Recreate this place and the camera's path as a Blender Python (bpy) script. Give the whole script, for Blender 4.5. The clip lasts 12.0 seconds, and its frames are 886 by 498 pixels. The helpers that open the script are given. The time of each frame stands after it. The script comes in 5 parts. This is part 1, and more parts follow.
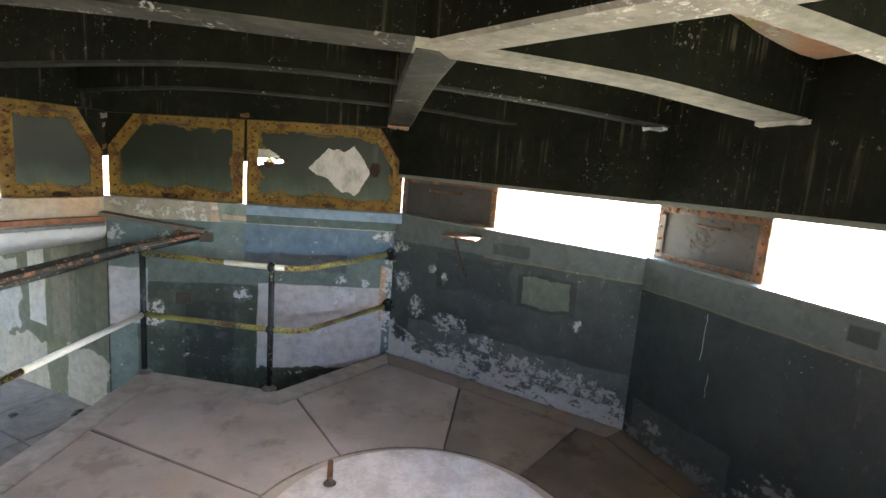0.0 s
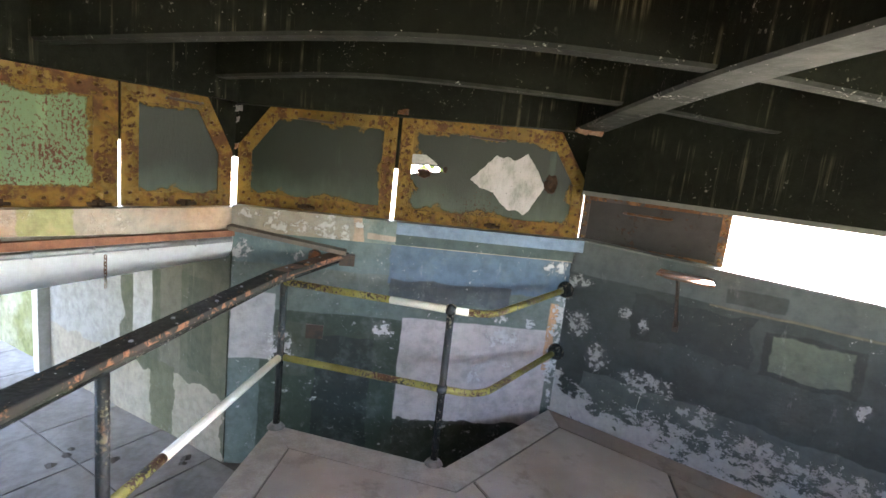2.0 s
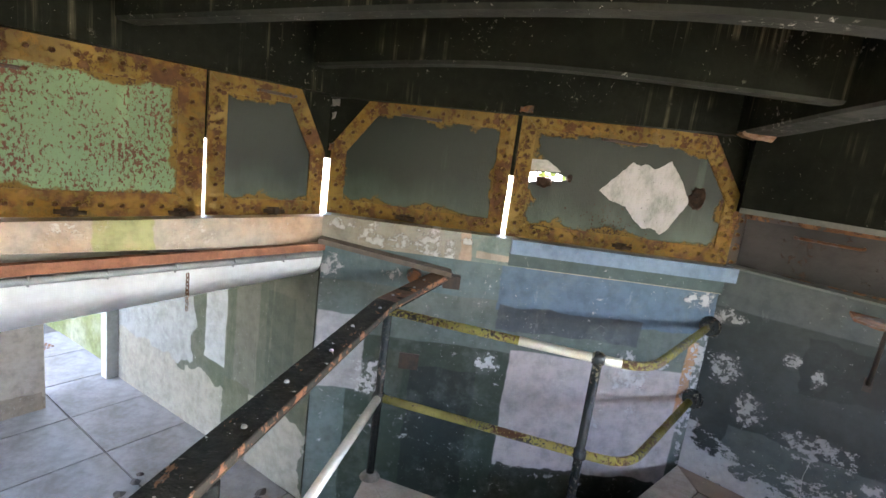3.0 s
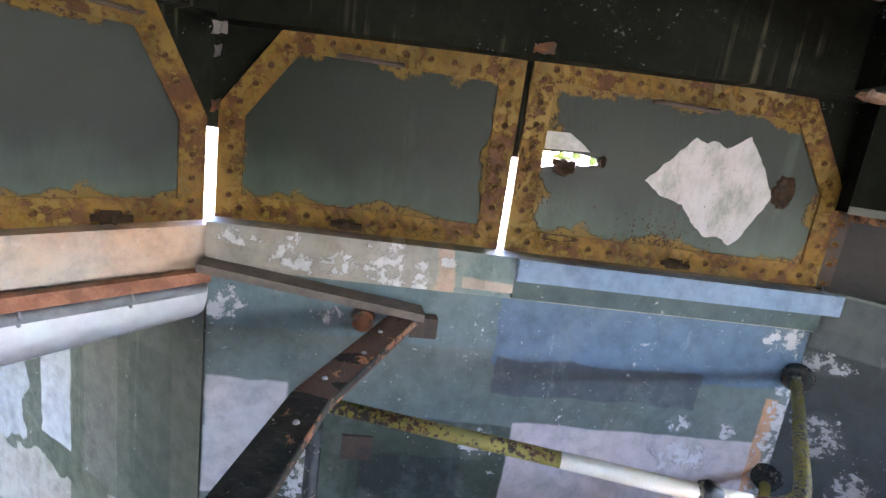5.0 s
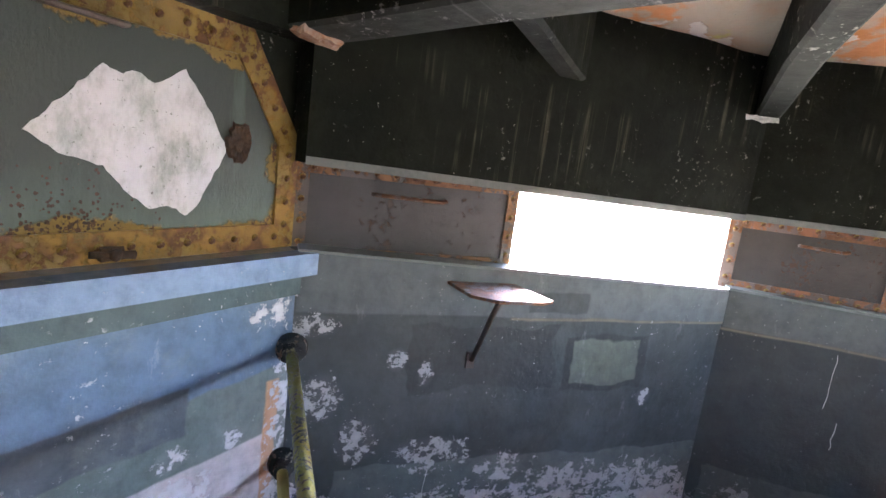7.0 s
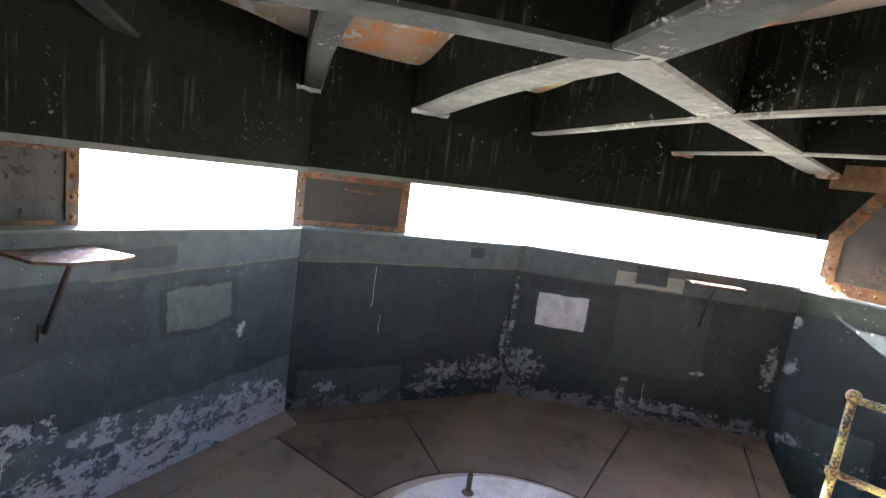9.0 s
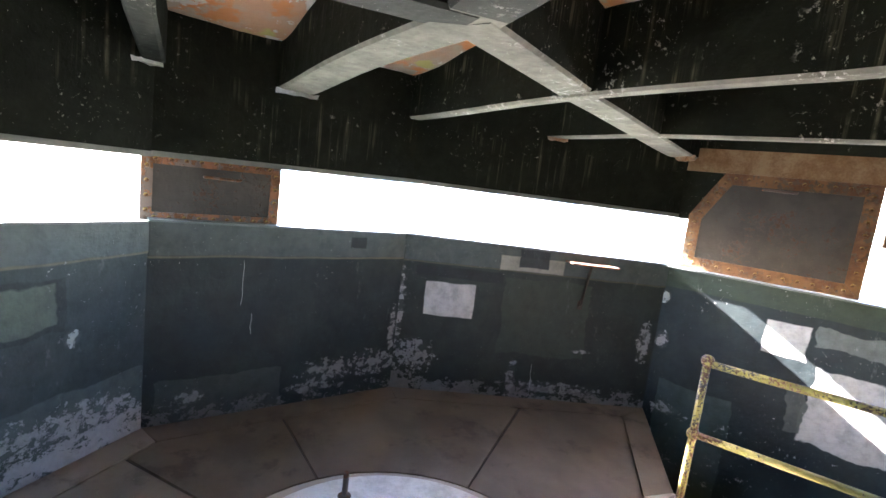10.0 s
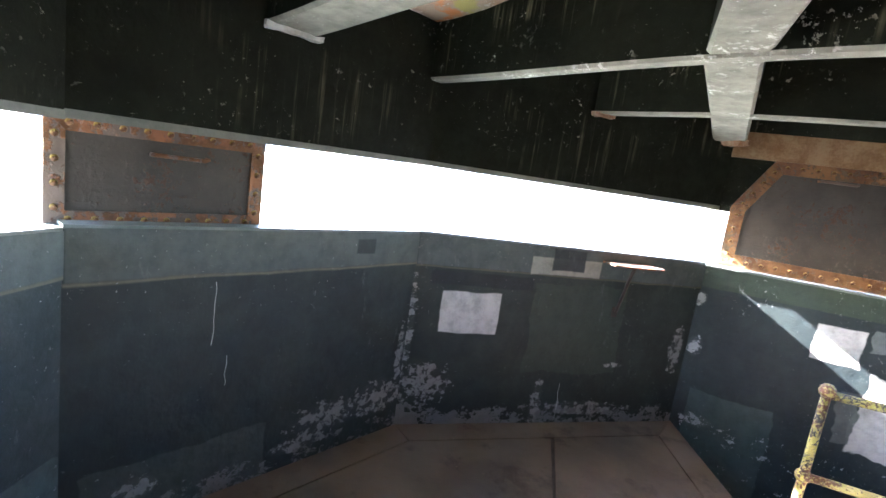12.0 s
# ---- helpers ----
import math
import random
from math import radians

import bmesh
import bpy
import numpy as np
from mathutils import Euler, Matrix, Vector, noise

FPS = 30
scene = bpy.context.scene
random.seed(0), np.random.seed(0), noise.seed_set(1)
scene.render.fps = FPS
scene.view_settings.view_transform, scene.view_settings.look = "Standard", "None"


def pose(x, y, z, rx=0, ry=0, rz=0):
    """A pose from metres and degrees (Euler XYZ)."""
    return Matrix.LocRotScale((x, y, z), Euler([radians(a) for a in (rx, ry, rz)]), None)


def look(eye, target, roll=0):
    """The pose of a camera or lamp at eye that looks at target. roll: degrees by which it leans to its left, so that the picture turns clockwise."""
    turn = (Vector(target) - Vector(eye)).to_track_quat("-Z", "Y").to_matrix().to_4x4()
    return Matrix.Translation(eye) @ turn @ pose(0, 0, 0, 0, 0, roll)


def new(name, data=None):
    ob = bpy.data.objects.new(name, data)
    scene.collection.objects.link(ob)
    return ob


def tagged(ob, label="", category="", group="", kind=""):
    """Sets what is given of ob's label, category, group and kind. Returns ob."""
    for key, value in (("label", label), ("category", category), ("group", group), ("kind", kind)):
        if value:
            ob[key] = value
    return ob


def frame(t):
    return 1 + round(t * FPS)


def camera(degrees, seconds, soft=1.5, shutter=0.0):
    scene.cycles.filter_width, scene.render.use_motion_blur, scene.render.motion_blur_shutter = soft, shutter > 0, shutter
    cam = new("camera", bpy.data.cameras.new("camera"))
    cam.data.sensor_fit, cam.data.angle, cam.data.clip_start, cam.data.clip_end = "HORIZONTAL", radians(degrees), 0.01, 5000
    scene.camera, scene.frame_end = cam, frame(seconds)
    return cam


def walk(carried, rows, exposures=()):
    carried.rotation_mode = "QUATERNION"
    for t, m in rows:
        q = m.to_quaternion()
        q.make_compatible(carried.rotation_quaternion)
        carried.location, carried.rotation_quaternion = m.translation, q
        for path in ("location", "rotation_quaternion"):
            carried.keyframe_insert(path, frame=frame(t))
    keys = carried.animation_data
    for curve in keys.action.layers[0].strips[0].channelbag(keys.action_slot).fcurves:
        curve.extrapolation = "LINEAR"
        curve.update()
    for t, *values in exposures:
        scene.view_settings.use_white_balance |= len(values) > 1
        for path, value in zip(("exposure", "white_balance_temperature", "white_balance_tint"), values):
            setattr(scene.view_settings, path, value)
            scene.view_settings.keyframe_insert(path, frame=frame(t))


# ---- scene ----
cam = camera(83.62, 12.0)
EXPOSURES = [(0.0, 5.5, 6950, 18), (1.0, 5.78, 6900, 19), (3.0, 5.98, 6850, 23), (5.0, 6.08, 6100, 28), (6.0, 6.4, 6250, 33), (7.5, 6.05, 6150, 30), (9.5, 5.6, 6100, 21), (12.0, 5.75, 5850, 19)]
PATH = [
    (0, pose(2.794, 0.410, 1.706, 80.84, -4.43, -11.89)),
    (0.5, pose(2.749, 0.558, 1.698, 80.74, -4.52, -10.27)),
    (1, pose(2.654, 0.843, 1.647, 81.29, -5.00, -7.39)),
    (1.5, pose(2.171, 1.146, 1.697, 80.95, -6.25, -8.47)),
    (2, pose(1.919, 1.453, 1.694, 80.49, -6.27, -7.05)),
    (2.5, pose(1.787, 1.770, 1.735, 79.70, -6.49, -4.24)),
    (3, pose(1.502, 2.024, 1.722, 78.98, -7.37, -2.14)),
    (3.2, pose(1.322, 2.139, 1.715, 78.89, -7.60, -1.97)),
    (4.8, pose(1.419, 3.019, 1.646, 78.65, -7.98, -6.06)),
    (5, pose(1.483, 3.120, 1.656, 77.94, -7.82, -8.36)),
    (5.5, pose(1.795, 3.251, 1.678, 76.76, -6.93, -12.81)),
    (6, pose(1.970, 3.329, 1.658, 78.37, -7.13, -25.14)),
    (6.5, pose(2.011, 3.400, 1.652, 80.26, -6.37, -41.91)),
    (7, pose(1.962, 3.501, 1.661, 80.43, -7.18, -62.28)),
    (7.5, pose(1.910, 3.539, 1.671, 80.68, -7.93, -75.68)),
    (7.7, pose(1.868, 3.540, 1.676, 81.01, -8.17, -80.78)),
    (9.3, pose(1.622, 3.249, 1.703, 81.45, -7.63, -110.20)),
    (9.5, pose(1.654, 3.196, 1.661, 81.96, -7.56, -112.91)),
    (10, pose(1.676, 3.067, 1.656, 81.89, -7.00, -116.01)),
    (10.5, pose(1.770, 2.977, 1.654, 81.59, -7.04, -117.53)),
    (11, pose(2.067, 3.151, 1.623, 81.28, -7.63, -119.92)),
    (11.5, pose(2.392, 3.277, 1.635, 80.82, -7.88, -122.69)),
    (12, pose(2.786, 3.317, 1.606, 80.47, -8.20, -127.42)),
]
walk(cam, PATH, EXPOSURES)

# ---- light ----
world = bpy.data.worlds.new("sky")
scene.world = world
world.use_nodes = True
wn = world.node_tree
sky = wn.nodes.new("ShaderNodeTexSky")
sky.sky_type = "NISHITA"
sky.sun_disc = False
SUN_EL, SUN_AZ = 28.0, 33.0  # degrees above the horizon, counter-clockwise from the x axis
sky.sun_elevation = radians(SUN_EL)
sky.sun_rotation = radians(90.0 - SUN_AZ)
wn.links.new(sky.outputs[0], wn.nodes["Background"].inputs[0])
wn.nodes["Background"].inputs[1].default_value = 0.15
sun = new("sun", bpy.data.lights.new("sun", "SUN"))
sun.data.energy, sun.data.angle, sun.data.color = 5.0, radians(0.6), (1.0, 0.94, 0.84)
towards = Vector((math.cos(radians(SUN_AZ)) * math.cos(radians(SUN_EL)), math.sin(radians(SUN_AZ)) * math.cos(radians(SUN_EL)), math.sin(radians(SUN_EL))))
sun.matrix_world = look(towards * 40, (0, 0, 0))


# ---- material helpers ----
class Shader:
    """Short hand for node materials."""

    def __init__(self, name):
        self.mat = bpy.data.materials.new(name)
        self.mat.use_nodes = True
        self.t = self.mat.node_tree
        self.bsdf = self.t.nodes["Principled BSDF"]
        self.co = self.t.nodes.new("ShaderNodeTexCoord").outputs["Object"]
        self.uv = self.t.nodes.new("ShaderNodeUVMap").outputs[0]

    def put(self, socket, value):
        if isinstance(value, bpy.types.NodeSocket):
            self.t.links.new(value, socket)
        elif isinstance(value, tuple) and len(value) == 3 and socket.type == "RGBA":
            socket.default_value = (*value, 1)
        else:
            socket.default_value = value

    def math(self, op, a, b=0.0):
        n = self.t.nodes.new("ShaderNodeMath")
        n.operation = op
        self.put(n.inputs[0], a)
        self.put(n.inputs[1], b)
        return n.outputs[0]

    def noise(self, scale, detail=4.0, vec=None, stretch=None, rough=0.55, shift=0.0):
        n = self.t.nodes.new("ShaderNodeTexNoise")
        n.inputs["Scale"].default_value, n.inputs["Detail"].default_value, n.inputs["Roughness"].default_value = scale, detail, rough
        v = vec or self.co
        if stretch or shift:
            m = self.t.nodes.new("ShaderNodeMapping")
            m.inputs["Scale"].default_value = stretch or (1, 1, 1)
            m.inputs["Location"].default_value = (shift, shift * 0.7, shift * 0.3)
            self.put(m.inputs["Vector"], v)
            v = m.outputs[0]
        self.put(n.inputs["Vector"], v)
        return n.outputs["Fac"]

    def step(self, v, lo, hi):
        n = self.t.nodes.new("ShaderNodeMapRange")
        n.interpolation_type = "SMOOTHSTEP"
        self.put(n.inputs["Value"], v)
        n.inputs["From Min"].default_value, n.inputs["From Max"].default_value = lo, hi
        return n.outputs[0]

    def mix(self, fac, a, b):
        n = self.t.nodes.new("ShaderNodeMix")
        n.data_type = "RGBA"
        self.put(n.inputs["Factor"], fac)
        self.put(n.inputs[6], a)
        self.put(n.inputs[7], b)
        return n.outputs[2]

    def split(self, v):
        n = self.t.nodes.new("ShaderNodeSeparateXYZ")
        self.put(n.inputs[0], v)
        return n.outputs

    def done(self, colour, rough=0.7, bump=None, depth=0.005, metal=0.0, spec=0.5):
        self.put(self.bsdf.inputs["Base Color"], colour)
        self.put(self.bsdf.inputs["Roughness"], rough)
        self.put(self.bsdf.inputs["Metallic"], metal)
        self.put(self.bsdf.inputs["Specular IOR Level"], spec)
        if bump is not None:
            n = self.t.nodes.new("ShaderNodeBump")
            n.inputs["Distance"].default_value = depth
            self.put(n.inputs["Height"], bump)
            self.t.links.new(n.outputs[0], self.bsdf.inputs["Normal"])
        return self.mat


def rectangle(s, u, v, box, wob):
    """Mask of a brushed patch of paint: box u0, u1, v0, v1 in metres along and up the wall, with a wavering edge."""
    u0, u1, v0, v1 = box
    a = s.math("ADD", u, s.math("MULTIPLY", s.math("SUBTRACT", s.noise(5, 3, s.uv, shift=u0 + v1), 0.5), wob))
    b = s.math("ADD", v, s.math("MULTIPLY", s.math("SUBTRACT", s.noise(4, 3, s.uv, shift=u1 + v0 + 3), 0.5), wob))
    m = s.math("MULTIPLY", s.step(a, u0, u0 + 0.012), s.math("SUBTRACT", 1.0, s.step(a, u1, u1 + 0.012)))
    return s.math("MULTIPLY", m, s.math("MULTIPLY", s.step(b, v0, v0 + 0.012), s.math("SUBTRACT", 1.0, s.step(b, v1, v1 + 0.012))))


def wall_paint(name, base, other, patches=(), flake=0.0, flake_top=0.4, streak=0.0, tint=(0.42, 0.42, 0.42), speck=0.66, spec=0.45, corner=None, spots=(), lime=1.0):
    """Old gloss paint on plaster: two brushed tones, touched-up patches, flakes off near the floor, pale runs from above."""
    s = Shader(name)
    u, v, _ = s.split(s.uv)
    c = s.mix(s.step(s.noise(2.2, 5), 0.38, 0.66), base, other)
    for box, colour, wob in patches:
        c = s.mix(s.math("MULTIPLY", rectangle(s, u, v, box, wob), 0.94), c, colour)
    grime = s.noise(14, 6, rough=0.65)
    c = s.mix(s.math("MULTIPLY", s.step(grime, 0.35, 0.75), 0.34), c, (0.012, 0.016, 0.014) if spec > 0.2 else (0.004, 0.005, 0.003))
    c = s.mix(s.math("MULTIPLY", s.step(s.noise(5.5, 6, shift=8, rough=0.7), 0.46, 0.66), 0.22), c, tuple(min(1.0, 1.45 * q) for q in other))
    scuff = s.step(s.noise(3.0, 7, s.uv, (1, 0.35, 1), rough=0.8, shift=13), 0.60, 0.66)
    c = s.mix(s.math("MULTIPLY", scuff, 0.12 if spec > 0.2 else 0.02), c, tint)
    height = grime
    if streak:
        runs = s.math("MULTIPLY", s.step(s.noise(1.0, 4, s.uv, (22, 0.6, 1), rough=0.72), 0.52, 0.78), s.step(s.noise(1.0, 3, s.uv, (1.5, 2.6, 1), shift=4, rough=0.6), 0.49, 0.64))
        c = s.mix(s.math("MULTIPLY", runs, streak), c, (0.27, 0.25, 0.16))
    chips = s.math("MULTIPLY", s.step(s.noise(34, 7, shift=9, rough=0.72), speck - 0.015, speck), s.step(s.noise(3.1, 4, shift=5, rough=0.6), 0.52, 0.70))
    fine = s.math("MULTIPLY", s.step(s.noise(75, 5, shift=15, rough=0.6), 0.685, 0.70), s.step(s.noise(1.7, 3, shift=21), 0.45, 0.60))
    chips = s.math("MAXIMUM", chips, fine)
    c = s.mix(chips, c, tint)
    height = s.math("SUBTRACT", height, s.math("MULTIPLY", chips, 0.8))
    if spots:  # places where the paint has come off in flakes: centre and half size along and up the wall
        near = 0.0
        for su, sv, ru, rv in spots:
            du = s.math("DIVIDE", s.math("SUBTRACT", u, su), ru)
            dv = s.math("DIVIDE", s.math("SUBTRACT", v, sv), rv)
            r2 = s.math("ADD", s.math("MULTIPLY", du, du), s.math("MULTIPLY", dv, dv))
            near = s.math("MAXIMUM", near, s.math("SUBTRACT", 1.0, s.step(r2, 0.0, 1.3)))
        f = s.math("ADD", s.math("MULTIPLY", s.noise(19, 9, s.uv, rough=0.74, shift=17), 1.0), s.math("MULTIPLY", near, 0.145))
        m = s.math("MULTIPLY", s.step(f, 0.62, 0.64), s.step(near, 0.02, 0.1))
        c = s.mix(s.math("MULTIPLY", s.step(near, 0.1, 0.9), 0.07), c, tint)
        c = s.mix(m, c, s.mix(s.noise(26, 4), tuple(min(0.8, 1.15 * q) for q in tint), tuple(0.6 * q for q in tint)))
        height = s.math("SUBTRACT", height, s.math("MULTIPLY", m, 0.8))
    if flake:
        low = s.math("SUBTRACT", 1.0, s.step(v, 0.0, flake_top))
        f = s.math("ADD", s.math("MULTIPLY", s.noise(9, 9, s.uv, (1, 1.5, 1), rough=0.72, shift=2), 0.9), s.math("MULTIPLY", low, flake))
        if corner is not None:
            f = s.math("ADD", f, s.math("MULTIPLY", s.math("SUBTRACT", 1.0, s.step(s.math("ABSOLUTE", s.math("SUBTRACT", u, corner)), 0.0, 0.12)), 0.11))
        m = s.step(s.math("ADD", f, s.math("MULTIPLY", s.math("SUBTRACT", s.noise(38, 7, s.uv, rough=0.75), 0.5), 0.42)), 0.66, 0.685)
        c = s.mix(m, c, s.mix(s.noise(30, 3), (0.50 * lime, 0.49 * lime, 0.50 * lime), (0.28 * lime, 0.28 * lime, 0.28 * lime)))
        height = s.math("SUBTRACT", height, s.math("MULTIPLY", m, 0.8))
    return s.done(c, s.math("ADD", 0.38 if spec > 0.3 else 0.62, s.math("MULTIPLY", grime, 0.35)), height, 0.006, 0.0, spec)


def rusty(name, paint, border, amount=0.5, rough=0.6, edge=0.0, grain=16, deep=1.0):
    """Painted steel plate with rust breaking through."""
    s = Shader(name)
    r = s.noise(grain, 8, rough=0.7)
    big = s.noise(3.2, 4, shift=3)
    f = s.math("ADD", s.math("MULTIPLY", r, 0.7), s.math("MULTIPLY", big, 0.5))
    rust = s.mix(s.noise(40, 4), (0.20 * deep, 0.085 * (deep + 0.3) / 1.3, 0.025), (0.055, 0.022, 0.012))
    rust = s.mix(s.step(s.noise(9, 5, shift=6), 0.42, 0.6), rust, border)
    m = s.step(f, 1.02 - amount, 1.07 - amount)
    c = s.mix(m, s.mix(s.step(s.noise(5, 4, shift=1), 0.35, 0.7), paint, tuple(0.6 * q for q in paint)), rust)
    if edge:  # ochre primer and rust creeping in from the edges of the plate
        gen = s.t.nodes["Texture Coordinate"].outputs["Generated"]
        gx, _, gz = s.split(gen)
        near = s.math("MINIMUM", s.math("MULTIPLY", s.math("MINIMUM", gx, s.math("SUBTRACT", 1.0, gx)), 1.7), s.math("MINIMUM", gz, s.math("SUBTRACT", 1.0, gz)))
        near = s.math("SUBTRACT", near, s.math("MULTIPLY", s.math("SUBTRACT", s.noise(4.5, 5, shift=2, rough=0.6), 0.42), 0.42))
        ochre = s.mix(s.step(s.noise(26, 6, shift=4, rough=0.7), 0.50, 0.58), s.mix(s.noise(7, 3), (0.205, 0.138, 0.026), (0.130, 0.105, 0.030)), (0.060, 0.026, 0.013))
        c = s.mix(s.math("SUBTRACT", 1.0, s.step(near, edge, edge + 0.03)), c, ochre)
    return s.done(c, s.math("ADD", rough - 0.15, s.math("MULTIPLY", m, 0.3)), s.math("ADD", r, s.math("MULTIPLY", m, 0.7)), 0.006)


def shutter_paint(name, low, high, fleck=0.66, edge=0.11, spread=0.42, flecked=(0.16, 0.075, 0.03)):
    """Brushed green on a shutter plate: darker towards the top with a wavering edge, ochre primer left along the edges,
    rust flecks.
    """
    s = Shader(name)
    gen = s.t.nodes["Texture Coordinate"].outputs["Generated"]
    gx, _, gz = s.split(gen)
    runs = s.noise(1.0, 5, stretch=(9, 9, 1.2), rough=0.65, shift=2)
    top_share = s.math("ADD", gz, s.math("MULTIPLY", s.math("SUBTRACT", s.noise(2.4, 4, shift=5), 0.5), 0.55))
    top_share = s.math("ADD", top_share, s.math("MULTIPLY", s.math("SUBTRACT", runs, 0.5), 0.30))
    c = s.mix(s.step(top_share, 0.02, 0.52), low, high)
    c = s.mix(s.math("MULTIPLY", s.step(runs, 0.58, 0.72), 0.22), c, tuple(1.5 * q for q in low))
    grain = s.noise(55, 6, stretch=(1.3, 1.3, 0.8), rough=0.7)
    spots = s.step(s.math("ADD", s.math("MULTIPLY", grain, 0.8), s.math("MULTIPLY", s.noise(4, 4, shift=9), 0.3)), fleck, fleck + 0.025)
    rust = s.mix(s.noise(30, 4, shift=3), flecked, tuple(0.35 * q for q in flecked))
    c = s.mix(spots, c, rust)
    near = s.math("MINIMUM", s.math("MULTIPLY", s.math("MINIMUM", gx, s.math("SUBTRACT", 1.0, gx)), 1.7), s.math("MINIMUM", gz, s.math("SUBTRACT", 1.0, gz)))
    near = s.math("SUBTRACT", near, s.math("MULTIPLY", s.math("SUBTRACT", s.noise(3.6, 6, shift=2, rough=0.62), 0.42), spread))
    near = s.math("SUBTRACT", near, s.math("MULTIPLY", s.math("SUBTRACT", s.noise(24, 4, shift=8), 0.5), 0.05))
    ochre = s.mix(s.noise(6, 5, rough=0.65), (0.250, 0.150, 0.022), (0.145, 0.100, 0.022))
    ochre = s.mix(s.step(s.noise(38, 7, shift=4, rough=0.72), 0.53, 0.58), ochre, s.mix(s.noise(60, 3), (0.110, 0.042, 0.014), (0.030, 0.014, 0.008)))
    m = s.math("SUBTRACT", 1.0, s.step(near, edge, edge + 0.025))
    c = s.mix(m, c, ochre)
    return s.done(c, s.math("ADD", 0.48, s.math("MULTIPLY", m, 0.3)), s.math("ADD", s.math("MULTIPLY", grain, 0.5), s.math("MULTIPLY", s.math("MAXIMUM", spots, m), 0.7)), 0.005)


def plain(name, a, b, scale=8, rough=0.7, bump=0.004, metal=0.0, spec=0.5):
    s = Shader(name)
    n = s.noise(scale, 7, rough=0.65)
    fine = s.noise(scale * 9, 4)
    c = s.mix(s.step(s.math("ADD", s.math("MULTIPLY", n, 0.75), s.math("MULTIPLY", fine, 0.25)), 0.36, 0.64), a, b)
    return s.done(c, s.math("ADD", rough - 0.1, s.math("MULTIPLY", n, 0.2)), s.math("ADD", n, s.math("MULTIPLY", fine, 0.4)), bump, metal, spec)


# ---- materials ----
GREEN = (0.030, 0.042, 0.038)
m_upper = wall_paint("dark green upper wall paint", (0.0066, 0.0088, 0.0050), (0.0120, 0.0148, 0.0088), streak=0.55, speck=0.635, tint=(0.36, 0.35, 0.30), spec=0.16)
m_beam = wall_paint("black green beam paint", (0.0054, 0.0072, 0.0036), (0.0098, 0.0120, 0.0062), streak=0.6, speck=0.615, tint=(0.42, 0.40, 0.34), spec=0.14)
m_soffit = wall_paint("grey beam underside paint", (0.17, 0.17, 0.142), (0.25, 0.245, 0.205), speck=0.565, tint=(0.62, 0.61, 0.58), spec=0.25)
# the grey underside paint again, darkened for the spans in shade
m_soffit_shade = wall_paint("shaded beam underside paint", (0.026, 0.030, 0.024), (0.052, 0.056, 0.046), speck=0.57, tint=(0.52, 0.51, 0.48), spec=0.25)
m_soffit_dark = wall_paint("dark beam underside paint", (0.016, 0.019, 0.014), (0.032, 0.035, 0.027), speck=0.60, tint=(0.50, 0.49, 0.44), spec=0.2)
m_wall_a = wall_paint("green and blue wall paint", (0.108, 0.148, 0.138), (0.150, 0.182, 0.168), [
    ((0.0, 2.6, 0.90, 1.4), (0.125, 0.19, 0.205), 0.06), ((1.06, 2.6, 0.84, 1.4), (0.095, 0.165, 0.255), 0.08),
    ((1.08, 1.95, 0.72, 0.87), (0.065, 0.085, 0.105), 0.07), ((0.22, 1.20, -0.7, 0.58), (0.034, 0.052, 0.036), 0.05),
    ((0.60, 1.0, -0.7, 0.42), (0.020, 0.030, 0.028), 0.07), ((0.36, 0.56, 0.1, 0.5), (0.06, 0.075, 0.055), 0.07), ((1.19, 2.28, -0.18, 0.60), (0.56, 0.51, 0.52), 0.03),
    ((1.19, 2.6, -0.8, -0.16), (0.035, 0.04, 0.028), 0.14), ((0.0, 0.30, 0.20, 0.70), (0.46, 0.44, 0.45), 0.05),
    ((2.24, 2.30, 0.30, 0.80), (0.58, 0.30, 0.14), 0.05)], flake=0.08, flake_top=1.2, speck=0.635, tint=(0.62, 0.62, 0.64), spots=[(1.92, 0.52, 0.17, 0.09), (1.90, 0.66, 0.07, 0.05), (2.12, 0.64, 0.05, 0.05), (1.06, 0.50, 0.09, 0.09), (0.36, 0.30, 0.12, 0.16), (2.33, 0.5, 0.09, 0.55), (0.06, 0.98, 0.09, 0.09), (0.45, 0.98, 0.06, 0.04), (2.28, 1.07, 0.14, 0.07), (1.75, 0.2, 0.06, 0.06), (2.0, 0.3, 0.05, 0.07)])
LINE = (0.15, 0.135, 0.09)
